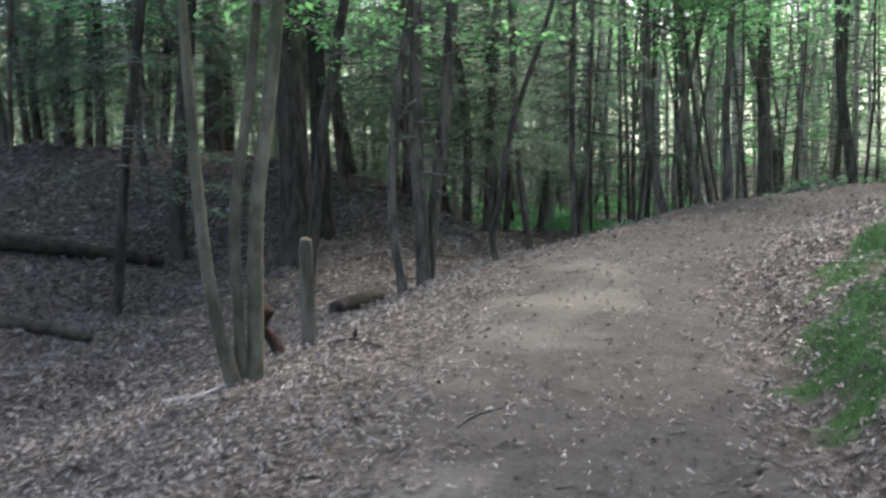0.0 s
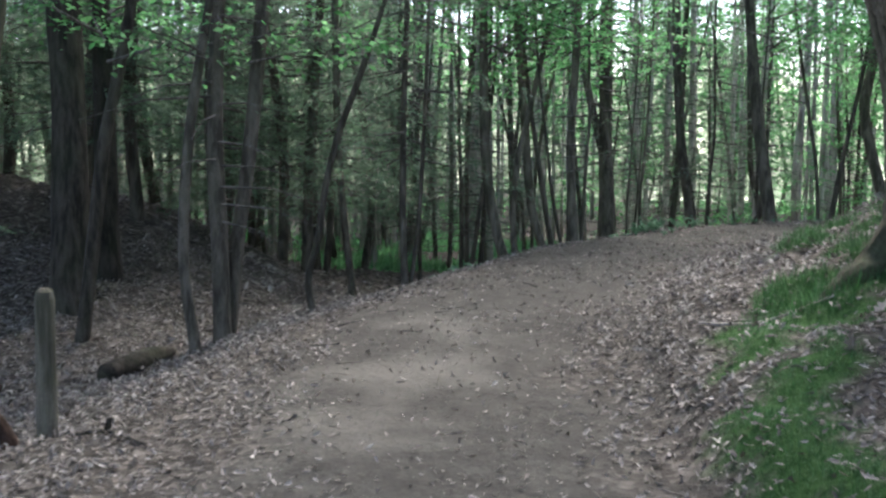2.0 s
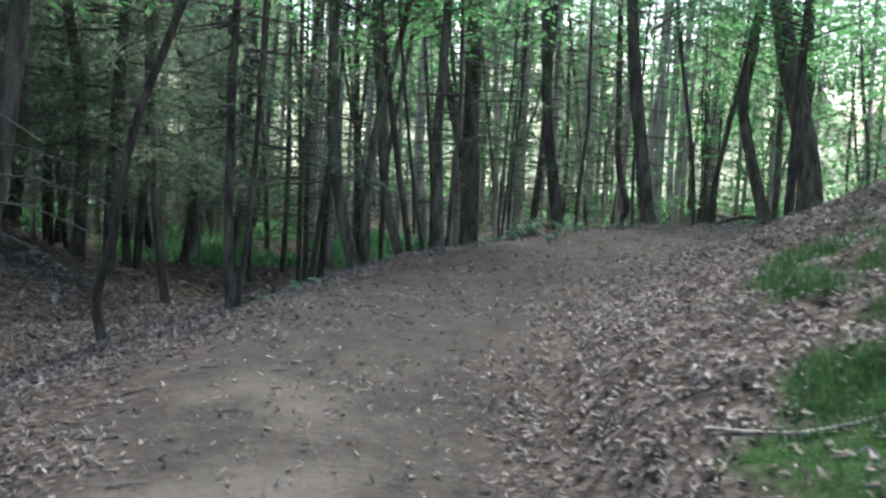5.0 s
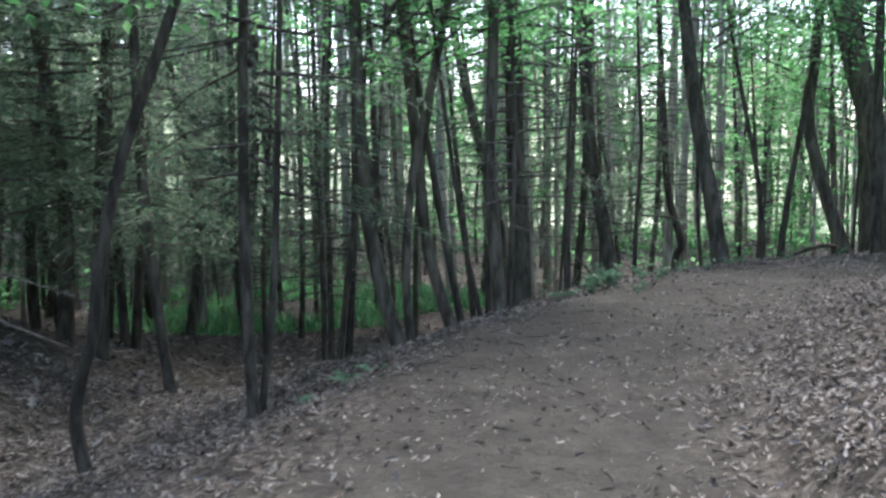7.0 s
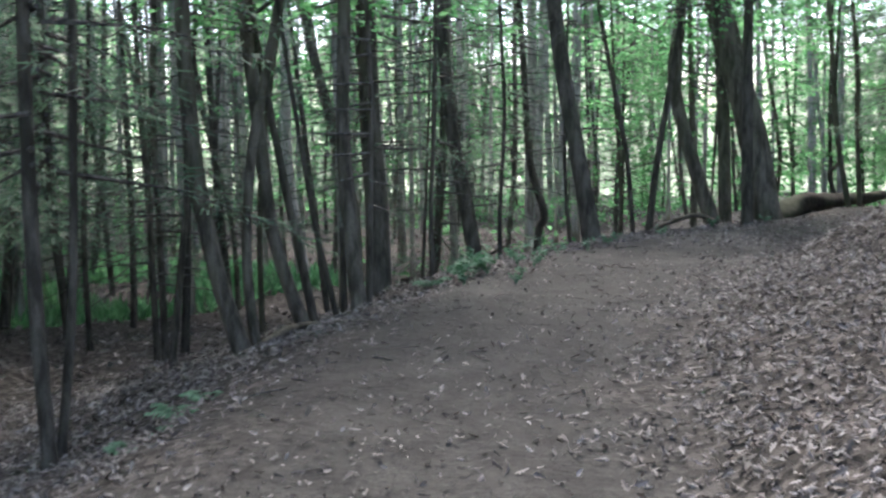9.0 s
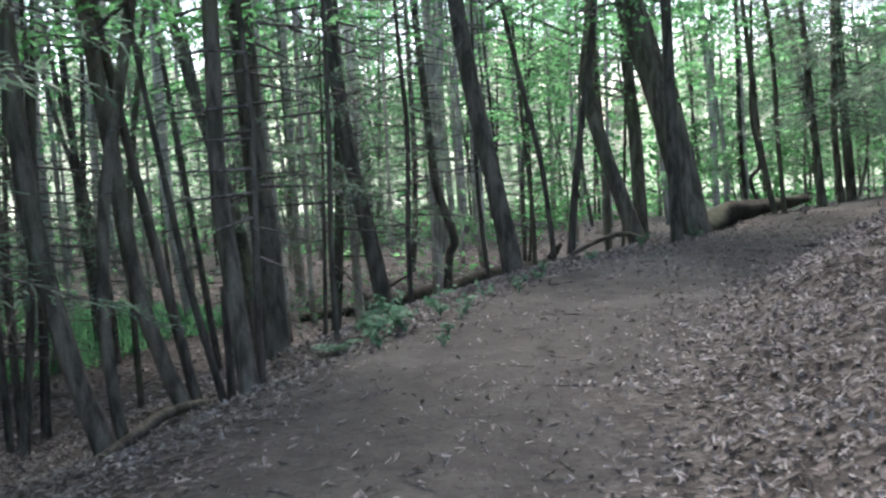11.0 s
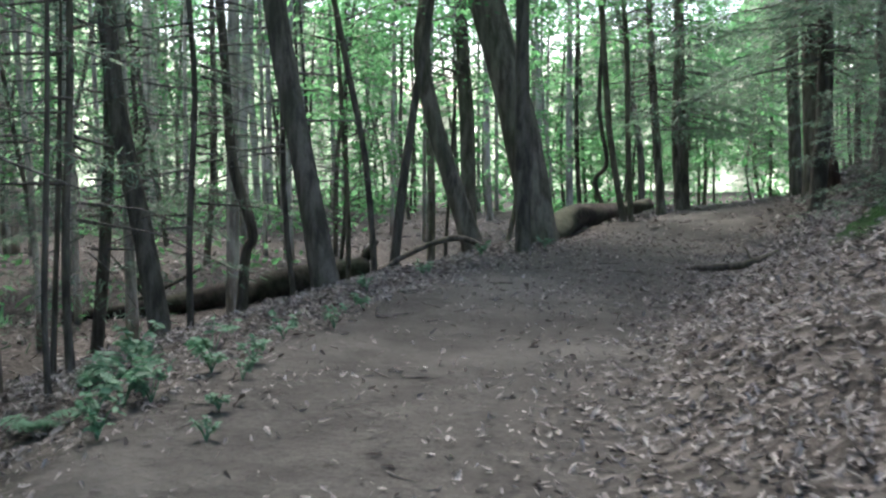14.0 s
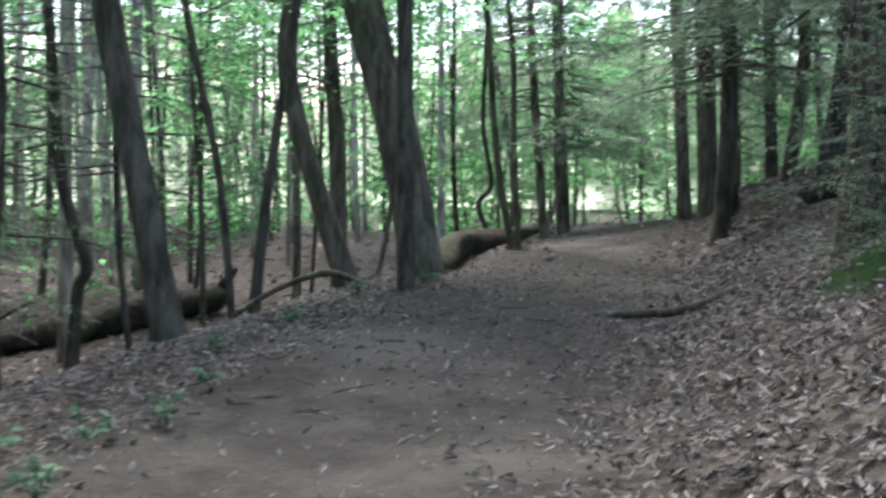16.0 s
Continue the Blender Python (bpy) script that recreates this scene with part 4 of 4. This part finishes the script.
def far_woods():
    """Leaf masses far off, with gaps through which the sky shows."""
    r = np.random.RandomState(8)
    n = 120000
    a, dist = r.uniform(-0.5, 2.0, n), 38 + 40 * r.rand(n) ** 1.4
    x, y, h = -np.sin(a) * dist, np.cos(a) * dist - 4, -0.5 + 17 * r.rand(n) ** 1.15
    h = np.where((a > 0.55) & (r.rand(n) < 0.7), 4 + 0.75 * h, h)
    ok = lattice(a * 26, h * 0.45, 31) + 0.5 * lattice(a * 90, h * 1.3, 32) > 0.55
    x, y, h = x[ok], y[ok], h[ok]
    n = len(x)
    m = turns(r.rand(n) * 6.283, r.normal(0.2, 0.5, n), r.normal(0, 0.6, n), r.uniform(0.2, 0.45, n))
    v, f = joined(LEAF, LEAFFACES, m, np.stack([x, y, land(x, y, False) + h], 1))
    return tagged(new("far_woods", mesh_from("far_woods", v, f, GREEN)), "sunlit green leaf masses of the far woods", "woods", kind="stuff")


far_woods()


def undergrowth():
    """Low leafy shrubs scattered through the woods."""
    r = np.random.RandomState(12)
    xs, ys, hs = [], [], []
    made = 0
    while made < 260:
        x, y = r.uniform(-50, 10), r.uniform(-12, 58)
        d = lie(x, y)[0][0]
        if (-9 < d < 4 and y < 30) or abs(d) < 1.8 or (d < 0 and x > -17 and y < 8) or (x > -13 and y < 12):
            continue
        made += 1
        k, w, t = r.randint(50, 120), 0.5 + 1.0 * r.rand(), 0.25 + (0.5 if x < -11 and y < 30 else 1.5) * r.rand() ** 2
        xs.append(x + w * r.normal(0, 0.6, k))
        ys.append(y + w * r.normal(0, 0.6, k))
        hs.append(t * np.abs(r.normal(0.5, 0.4, k)))
    x, y, h = np.concatenate(xs), np.concatenate(ys), np.concatenate(hs)
    n = len(x)
    m = turns(r.rand(n) * 6.283, r.normal(0.2, 0.5, n), r.normal(0, 0.6, n), r.uniform(0.1, 0.26, n))
    v, f = joined(LEAF, LEAFFACES, m, np.stack([x, y, land(x, y, False) + h], 1))
    return tagged(new("undergrowth", mesh_from("undergrowth", v, f, GREEN)), "low leafy green undergrowth between the trees", "undergrowth", kind="stuff")


undergrowth()


def far_backdrop():
    """The hazy edge of the forest as a glowing ring, all round, a long way behind the trees."""
    m = bpy.data.materials.new("glowing_forest_edge")
    m.use_nodes = True
    nt = m.node_tree
    nt.nodes.clear()
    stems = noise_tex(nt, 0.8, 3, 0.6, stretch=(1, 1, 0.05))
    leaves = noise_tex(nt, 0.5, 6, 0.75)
    # haze and bright leaf gaps are painted into the glow
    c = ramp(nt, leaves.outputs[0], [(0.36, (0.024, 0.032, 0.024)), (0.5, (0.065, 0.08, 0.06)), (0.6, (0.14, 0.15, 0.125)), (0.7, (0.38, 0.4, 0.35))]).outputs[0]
    # upright streaks painted bright for light between the far trunks
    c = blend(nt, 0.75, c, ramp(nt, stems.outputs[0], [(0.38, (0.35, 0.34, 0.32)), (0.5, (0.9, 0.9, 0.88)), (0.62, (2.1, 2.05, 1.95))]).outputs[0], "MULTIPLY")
    # the ring lights itself, in place of daylight on far woods
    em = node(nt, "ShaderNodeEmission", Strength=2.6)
    out = nt.nodes.new("ShaderNodeOutputMaterial")
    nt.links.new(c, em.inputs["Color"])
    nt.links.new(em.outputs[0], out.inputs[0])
    n = 360
    a = np.linspace(0, 2 * math.pi, n, endpoint=False)
    x, y = 84 * np.sin(a) - 4, 84 * np.cos(a) + 4
    top = 12 + 7 * (lattice(a * 20, a * 0 + 3, 41) - 0.5) + 5 * (lattice(a * 90, a * 0 + 7, 42) - 0.5)
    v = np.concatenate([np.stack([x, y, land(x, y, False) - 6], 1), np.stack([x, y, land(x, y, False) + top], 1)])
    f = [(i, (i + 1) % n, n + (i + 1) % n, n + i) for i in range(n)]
    return tagged(new("backdrop", mesh_from("backdrop", v, f, m)), "glowing pale-green backdrop of the forest edge, haze painted in", "backdrop", kind="structure")


far_backdrop()

# ---- things along the trail ----
RUST = bark_material("rusty_rotten_wood", (0.024, 0.014, 0.011), (0.08, 0.047, 0.034), 0.0, 14)
ROT = bark_material("rotting_mossy_log", (0.016, 0.013, 0.01), (0.055, 0.045, 0.036), 0.35, 8, (1, 1, 1))
PALEWOOD = bark_material("weathered_pale_wood", (0.2, 0.18, 0.155), (0.42, 0.38, 0.34), 0.0, 16)
POSTWOOD = bark_material("weathered_post_wood", (0.055, 0.048, 0.038), (0.15, 0.134, 0.108), 0.6, 18, (1, 1, 0.1))
WHITE, wt, wb = material("white_blaze_paint", 0.7)
wc = noise_tex(wt, 30, 4)
wt.links.new(ramp(wt, wc.outputs[0], [(0.3, (0.55, 0.56, 0.55)), (0.55, (0.8, 0.81, 0.8))]).outputs[0], wb.inputs["Base Color"])
BLUE, wt, wb = material("blue_blaze_paint", 0.7)
wc = noise_tex(wt, 30, 4)
wt.links.new(ramp(wt, wc.outputs[0], [(0.3, (0.12, 0.25, 0.4)), (0.6, (0.22, 0.42, 0.62))]).outputs[0], wb.inputs["Base Color"])
# near-black wood: the shade inside the hollow is put into the colour
HOLLOW_SHADE, wt, wb = material("dark_hollow_shade", 1.0, 0.1)
wc = noise_tex(wt, 20, 4)
wt.links.new(ramp(wt, wc.outputs[0], [(0.3, (0.015, 0.011, 0.009)), (0.7, (0.05, 0.036, 0.028))]).outputs[0], wb.inputs["Base Color"])


def lying(points, sink=0.6):
    """Points x, y, radius, lift turned into points on the ground."""
    return [(x, y, height(x, y) + r * sink + up) for x, y, r, up in points], [r for _, _, r, _ in points]


def fallen(name, label, points, mat, sides=12, category="log", limbs=(), raw=False):
    """A log or branch lying along points; limbs are stubs: foot index, direction, length, radius."""
    if raw:
        pts, rad = [p[:3] for p in points], [p[3] for p in points]
    else:
        pts, rad = lying(points)
    x0, y0, z0 = pts[0]
    full = smooth_line([(x - x0, y - y0, z - z0) for x, y, z in pts], 6)
    radii = np.interp(np.linspace(0, 1, len(full)), np.linspace(0, 1, len(rad)), rad)
    base = new(name)
    base.location = (x0, y0, z0)
    serial[0] += 1
    v, f = tube(full, radii, sides, 0.09, serial[0], 0.04)
    part("bark", mesh_from(name + "_body", v, f, mat, True), base)
    for i, way, length, r in limbs:
        s = np.array(full[i * 6])
        w = np.array(way, float)
        w /= np.linalg.norm(w)
        q = [s, s + w * length * 0.5 + np.array([0, 0, 0.03]), s + w * length]
        v, f = tube(q, [r, r * 0.8, r * 0.35], 6, 0.08, serial[0])
        part("stub", mesh_from("stub", v, f, mat, True), base)
    return tagged(base, label, category)


def trail_post(x, y, tall, r):
    base = new("trail_post")
    base.location = (x, y, height(x, y))
    bm = bmesh.new()
    rings = []
    for h, k in ((-0.2, 1.08), (0, 1.08), (tall * 0.5, 1.0), (tall - 0.06, 0.97), (tall - 0.02, 0.82), (tall, 0.45)):
        rings.append([bm.verts.new((math.cos(a + 0.3) * r * k * (1 + 0.05 * math.sin(3 * a)) + 0.02 * h, math.sin(a + 0.3) * r * k, h)) for a in [i * math.pi / 5 for i in range(10)]])
    for a, b in zip(rings, rings[1:]):
        for i in range(10):
            bm.faces.new((a[i], a[(i + 1) % 10], b[(i + 1) % 10], b[i]))
    bm.faces.new(rings[-1])
    me = bpy.data.meshes.new("post")
    bm.to_mesh(me)
    bm.free()
    me.materials.append(POSTWOOD)
    part("shaft", me, base)
    return tagged(base, "weathered grey wooden post at the trail edge", "post")


trail_post(0.23, -9.76, 0.92, 0.06)


def blaze(tree_ob, x, y, z, face, wide, tall, mat, label, r):
    """A painted patch that follows the round of the trunk."""
    verts, faces = [], []
    for j in range(6):
        for i in range(5):
            a = face + (i / 4 - 0.5) * wide / r
            verts.append((x + math.cos(a) * r, y + math.sin(a) * r, z + (j / 5 - 0.5) * tall))
    for j in range(5):
        for i in range(4):
            k = j * 5 + i
            faces.append((k, k + 1, k + 6, k + 5))
    ob = part("blaze", mesh_from("blaze", verts, faces, mat, True), tree_ob, label)
    ob.matrix_parent_inverse = Matrix.Translation(-tree_ob.location)
    return ob


# rotten stump, logs and branches
fallen("rotten_snag", "rusty red broken rotten snag behind the post", [(-0.15, -9.88, 0.05, -0.05), (-0.2, -9.95, 0.055, 0.12), (-0.24, -10.02, 0.045, 0.26), (-0.2, -10.0, 0.07, 0.36), (-0.26, -10.02, 0.02, 0.42)], RUST, 8, "snag")
fallen("mossy_log", "dark fallen log lying on the leafy mound", [(-6.9, -14.2, 0.13, 0), (-6.85, -12.0, 0.13, 0.04), (-6.75, -9.75, 0.11, 0.0)], ROT, 12, limbs=((1, (0.4, 0.2, 0.9), 0.5, 0.03),))
fallen("mossy_log", "short dark rotten log in the gully", [(-4.6, -12.9, 0.1, 0), (-4.2, -11.9, 0.1, 0), (-3.75, -11.05, 0.06, 0)], ROT)
fallen("mossy_log", "short grey log lying behind the post", [(-2.3, -8.7, 0.09, 0.0), (-3.0, -8.1, 0.09, 0.0), (-3.9, -7.6, 0.06, 0.0)], ROT)
fallen("fallen_branch", "pale broken branch beside the stem clump", [(0.35, -10.95, 0.025, 0), (0.75, -10.75, 0.028, 0), (1.0, -10.62, 0.02, 0)], PALEWOOD, 7, "branch")
fallen("fallen_branch", "thin dark stick lying across leaves", [(0.55, -9.72, 0.012, 0), (0.9, -9.6, 0.014, 0.01), (1.25, -9.5, 0.01, 0.01)], BARK["dark"], 6, "branch", limbs=((1, (0.2, 0.3, 0.9), 0.08, 0.02),))
fallen("fallen_branch", "thin grey twig on the trail", [(3.5, -9.93, 0.006, 0), (3.35, -9.75, 0.007, 0.005), (3.27, -9.52, 0.004, 0)], TWIG, 5, "branch")
fallen("surface_root", "dark arched root between leaning stems", [(-5.75, -2.15, 0.03, -0.03), (-5.85, -1.8, 0.04, 0.05), (-5.9, -1.4, 0.045, 0.1), (-6.0, -1.0, 0.035, 0.04), (-6.1, -0.7, 0.03, -0.03)], BARK["dark"], 8, "root")
fallen("mossy_log", "long dark rotting log on the low ground", [(-11.15, 13.3, 0.24, 0.12), (-11.4, 11.9, 0.24, 0.1), (-11.7, 10.5, 0.22, 0.08), (-12.5, 9.2, 0.15, 0.06), (-13.5, 8.3, 0.08, 0.03)], ROT, 14, limbs=((3, (-0.3, -0.5, 0.8), 1.1, 0.03), (2, (0.3, -0.6, 0.5), 0.7, 0.025), (0, (0.5, 0.2, 0.8), 0.6, 0.12)))
fallen("fallen_branch", "dead grey branch propped on the rotting log", [(-13.3, 9.0, 0.045, 0.0), (-12.8, 9.6, 0.04, 0.3), (-12.3, 10.2, 0.025, 0.6)], BARK["dark"], 7, "branch")
fallen("fallen_branch", "dark curved branch arching behind the brink", [(-7.1, 6.5, 0.03, 0.1), (-6.8, 6.9, 0.035, 0.2), (-6.4, 7.1, 0.035, 0.2), (-6.0, 7.0, 0.025, 0.05)], BARK["dark"], 8, "branch")
fallen("trail_branch", "long dark branch lying on the leafy bank", [(-3.5, 5.25, 0.018, 0), (-3.2, 5.3, 0.03, 0.02), (-2.85, 5.2, 0.035, 0.03), (-2.45, 4.95, 0.03, 0.02), (-2.1, 4.9, 0.02, 0)], BARK["dark"], 8, "branch", limbs=((2, (-0.3, 0.5, 0.3), 0.3, 0.012),))
fallen("bank_log", "dark broken log end jutting from the bank", [(-2.05, 7.4, 1.0, 0.10), (-1.8, 7.6, 1.08, 0.11), (-1.4, 7.9, 1.2, 0.1), (-0.6, 8.6, 1.5, 0.08)], ROT, 12, raw=True, limbs=((2, (0.2, -0.3, 0.9), 0.5, 0.05),))
fallen("dead_branch", "dead grey branch lying on the mossy bank", [(2.0, -6.2, 0.008, 0.01), (2.35, -6.05, 0.01, 0.02), (2.8, -5.95, 0.008, 0.02)], PALEWOOD, 6, "branch")


def hollow_log():
    """An old thick log; a dark solid lump stands for the hollow at its root end."""
    p3 = [(-5.98, 8.55, -0.2), (-6.03, 9.15, 0.02), (-6.09, 10.1, 0.1), (-6.08, 11.4, 0.1), (-6.0, 12.9, 0.06), (-5.95, 13.9, 0.07)]
    rad = [0.15, 0.2, 0.19, 0.15, 0.11, 0.08]
    base = new("hollow_log")
    base.location = p3[0]
    full = smooth_line([tuple(Vector(p) - Vector(p3[0])) for p in p3], 8)
    radii = np.interp(np.linspace(0, 1, len(full)), np.linspace(0, 1, 6), rad)
    v, f = tube(full, radii, 24, 0.12, 5, 0.09)
    part("bark", mesh_from("hollow_log_body", v, f, ROT, True), base)
    # solid lump on the side that faces the trail, dark as the hollow's shade
    i = 12
    c = Vector(full[i]) + Vector((0.13, -0.6, -0.2))
    bm = bmesh.new()
    bmesh.ops.create_icosphere(bm, subdivisions=3, radius=1, matrix=Matrix.Translation(c) @ Matrix.Diagonal((0.17, 0.42, 0.17, 1)))
    for q in bm.verts:
        q.co += Vector((0.02, 0.02, 0.02)) * math.sin(q.co.x * 31 + q.co.y * 17 + q.co.z * 23)
    me = bpy.data.meshes.new("hollow")
    bm.to_mesh(me)
    bm.free()
    me.materials.append(HOLLOW_SHADE)
    part("hollow", me, base, "dark lump painted as the shaded hollow")
    return tagged(base, "thick mossy hollow log beside the trail", "log")


hollow_log()


def broken_stump(x, y, r, tall):
    base = new("stump")
    base.location = (x, y, height(x, y))
    rg = np.random.RandomState(3)
    n = 14
    verts, faces = [], []
    for j, (h, k) in enumerate(((-0.15, 1.5), (0.02, 1.35), (0.15 * tall, 1.05), (0.6 * tall, 0.85), (1.0 * tall, 0.6))):
        for i in range(n):
            a = 6.283 * i / n
            rr = r * k * (1 + 0.12 * math.sin(3 * a) + 0.08 * rg.randn())
            hh = h + (0.35 * tall * rg.rand() - 0.2 * tall if j == 4 else 0)
            verts.append((math.cos(a) * rr, math.sin(a) * rr, hh))
    for j in range(4):
        for i in range(n):
            a, b = j * n + i, j * n + (i + 1) % n
            faces.append((a, b, b + n, a + n))
    verts.append((0, 0, 0.55 * tall))
    faces += [(4 * n + i, 4 * n + (i + 1) % n, 5 * n) for i in range(n)]
    part("shell", mesh_from("stump", verts, faces, RUST, True), base)
    return tagged(base, "broken reddish rotten stump on the bank", "stump")


broken_stump(-3.0, 12.9, 0.13, 0.45)


# roots of the great oak
ROOT = bark_material("mossy_root_bark", (0.018, 0.015, 0.011), (0.07, 0.058, 0.043), 0.7, 24, (1, 1, 0.6))


def oak_roots():
    for pts in ([(2.95, -5.15, 0.15, 0.5), (2.83, -5.35, 0.15, 0.2), (2.75, -5.5, 0.11, 0.04), (2.72, -5.75, 0.08, -0.01), (2.7, -5.95, 0.04, -0.05)],
                [(2.9, -5.05, 0.17, 0.4), (2.72, -5.07, 0.13, 0.12), (2.5, -5.1, 0.08, 0.0), (2.3, -5.2, 0.04, -0.04)],
                [(3.12, -5.3, 0.1, 0.2), (3.2, -5.5, 0.1, 0.06), (3.3, -5.75, 0.08, 0.0), (3.3, -6.0, 0.04, -0.04)]):
        ps, rad = lying(pts, 0.1)
        full = smooth_line([tuple(Vector(p) - Vector(oak.location)) for p in ps], 6)
        radii = np.interp(np.linspace(0, 1, len(full)), np.linspace(0, 1, len(rad)), rad)
        v, f = tube(full, radii, 28, 0.1, int(100 * rad[1]), 0.11)
        part("root", mesh_from("root", v, f, ROOT, True), oak)


oak_roots()


# ---- ferns and seedlings ----
def fern(x, y, size, seed, fronds=9, name="fern", label="green fern clump beside the trail", group="ferns along the trail"):
    r = np.random.RandomState(seed)
    base = new(name)
    base.location = (x, y, height(x, y))
    for _ in range(fronds):
        head, ln, arch = r.rand() * 6.283, size * (0.7 + 0.5 * r.rand()), 0.5 + 0.3 * r.rand()
        spine = [np.array([math.cos(head) * ln * u, math.sin(head) * ln * u, ln * (arch * 1.6 * u - 1.1 * arch * u * u)]) for u in np.linspace(0, 1, 9)]
        verts, faces = [np.array(q) for q in tube(spine, np.linspace(0.006, 0.002, 9) * size * 2, 3)[0]], tube(spine, np.linspace(0.006, 0.002, 9), 3)[1]
        for u in np.linspace(0.15, 0.97, 13):
            p = np.array([math.cos(head) * ln * u, math.sin(head) * ln * u, ln * (arch * 1.6 * u - 1.1 * arch * u * u)])
            for side in (-1, 1):
                a = head + side * 1.15
                w = 0.3 * ln * math.sin(math.pi * (0.12 + 0.88 * u)) + 0.02
                out = np.array([math.cos(a), math.sin(a), -0.25 + 0.15 * r.randn()]) * w
                fw = np.array([math.cos(head), math.sin(head), 0.1]) * 0.035 * ln
                o = len(verts)
                verts += [p - fw, p + fw, p + out * 0.6 + fw * 0.8, p + out, p + out * 0.6 - fw * 0.8]
                faces.append((o, o + 1, o + 2, o + 3, o + 4))
        part("frond", mesh_from("frond", verts, faces, FERN), base)
    return tagged(base, label, "fern", group)


def herb(x, y, size, seed, label="pale green leafy seedling beside the trail"):
    """A low plant: short stems, each with a few broad leaves."""
    r = np.random.RandomState(seed)
    base = new("leafy_seedling")
    base.location = (x, y, height(x, y))
    for _ in range(r.randint(5, 9)):
        a, ln = r.rand() * 6.283, size * (0.5 + 0.7 * r.rand())
        top = np.array([math.cos(a) * ln * 0.5, math.sin(a) * ln * 0.5, ln * 0.8])
        pieces = [tube([np.zeros(3), top * np.array([0.4, 0.4, 0.6]), top], [0.004, 0.003, 0.002], 4)]
        k = r.randint(7, 13)
        offs = np.array([top * (0.6 + 0.4 * r.rand()) for _ in range(k)])
        m = turns(r.rand(k) * 6.283, r.normal(0.15, 0.25, k), r.normal(0, 0.3, k), size * r.uniform(0.16, 0.3, k))
        pieces.append(joined(np.array([(0, 0, 0), (0.3, 0.26, 0.03), (0.7, 0.22, 0.01), (1.0, 0, -0.05), (0.7, -0.22, 0.01), (0.3, -0.26, 0.03)]), [(0, 3, 2, 1), (0, 5, 4, 3)], m, offs))
        part("sprig", mesh_from("sprig", *gather(pieces), FERN), base, kind="stuff")
    return tagged(base, label, "seedling", "leafy seedlings along the trail")


for i, (x, y, s) in enumerate(((-4.75, -0.15, 0.22), (-4.55, 0.15, 0.18), (-4.95, 0.15, 0.22), (-4.6, -0.6, 0.22), (-4.35, -0.85, 0.2), (-4.85, 0.55, 0.24), (-5.25, 0.4, 0.2),
                               (-4.65, -0.35, 0.26), (-4.1, -0.4, 0.12), (-4.75, 2.0, 0.14), (-4.55, 1.3, 0.15), (-4.7, 1.0, 0.18), (-5.5, 3.4, 0.16), (-5.6, 4.6, 0.2), (-5.9, 6.6, 0.2), (-5.5, 7.5, 0.18), (-3.9, -0.75, 0.1), (-5.4, 0.6, 0.24), (-4.3, 0.05, 0.12), (-4.5, -0.35, 0.2), (-4.45, 0.35, 0.14))):
    herb(x, y, s, 100 + i)
for i, (x, y, s) in enumerate(((-3.35, -4.4, 0.15), (-3.25, -4.65, 0.13), (-3.45, -4.15, 0.12), (-3.1, -4.9, 0.1), (-4.95, -0.6, 0.22), (-5.3, 0.05, 0.25))):
    fern(x, y, s, 200 + i, 7)


def seedling(x, y, size, label):
    base = new("hemlock_seedling")
    base.matrix_world = pose(x, y, height(x, y) - 0.9 * size * 0.6, 0, 0, 40) @ Matrix.Diagonal((size, size, size, 1))
    lv, tw = CROWN["thick"][1]
    part("foliage", lv, base, kind="stuff")
    part("branch", tw, base, kind="stuff")
    return tagged(base, label, "seedling")


seedling(-1.95, 3.3, 0.27, "small bushy hemlock seedling at the oak's foot")
seedling(-1.7, 3.0, 0.24, "small bushy hemlock seedling on the bank")
blaze(oak, 2.827, -5.325, 2.679, -1.318, 0.06, 0.15, WHITE, "white painted trail blaze", 0.42)
blaze(oak, 2.803, -5.353, 2.801, -1.381, 0.08, 0.05, BLUE, "blue painted trail blaze", 0.42)
blaze(q, -1.66, 4.15, 3.1, math.atan2(-14.2, 6.6), 0.06, 0.13, WHITE, "white painted trail blaze", 0.225)
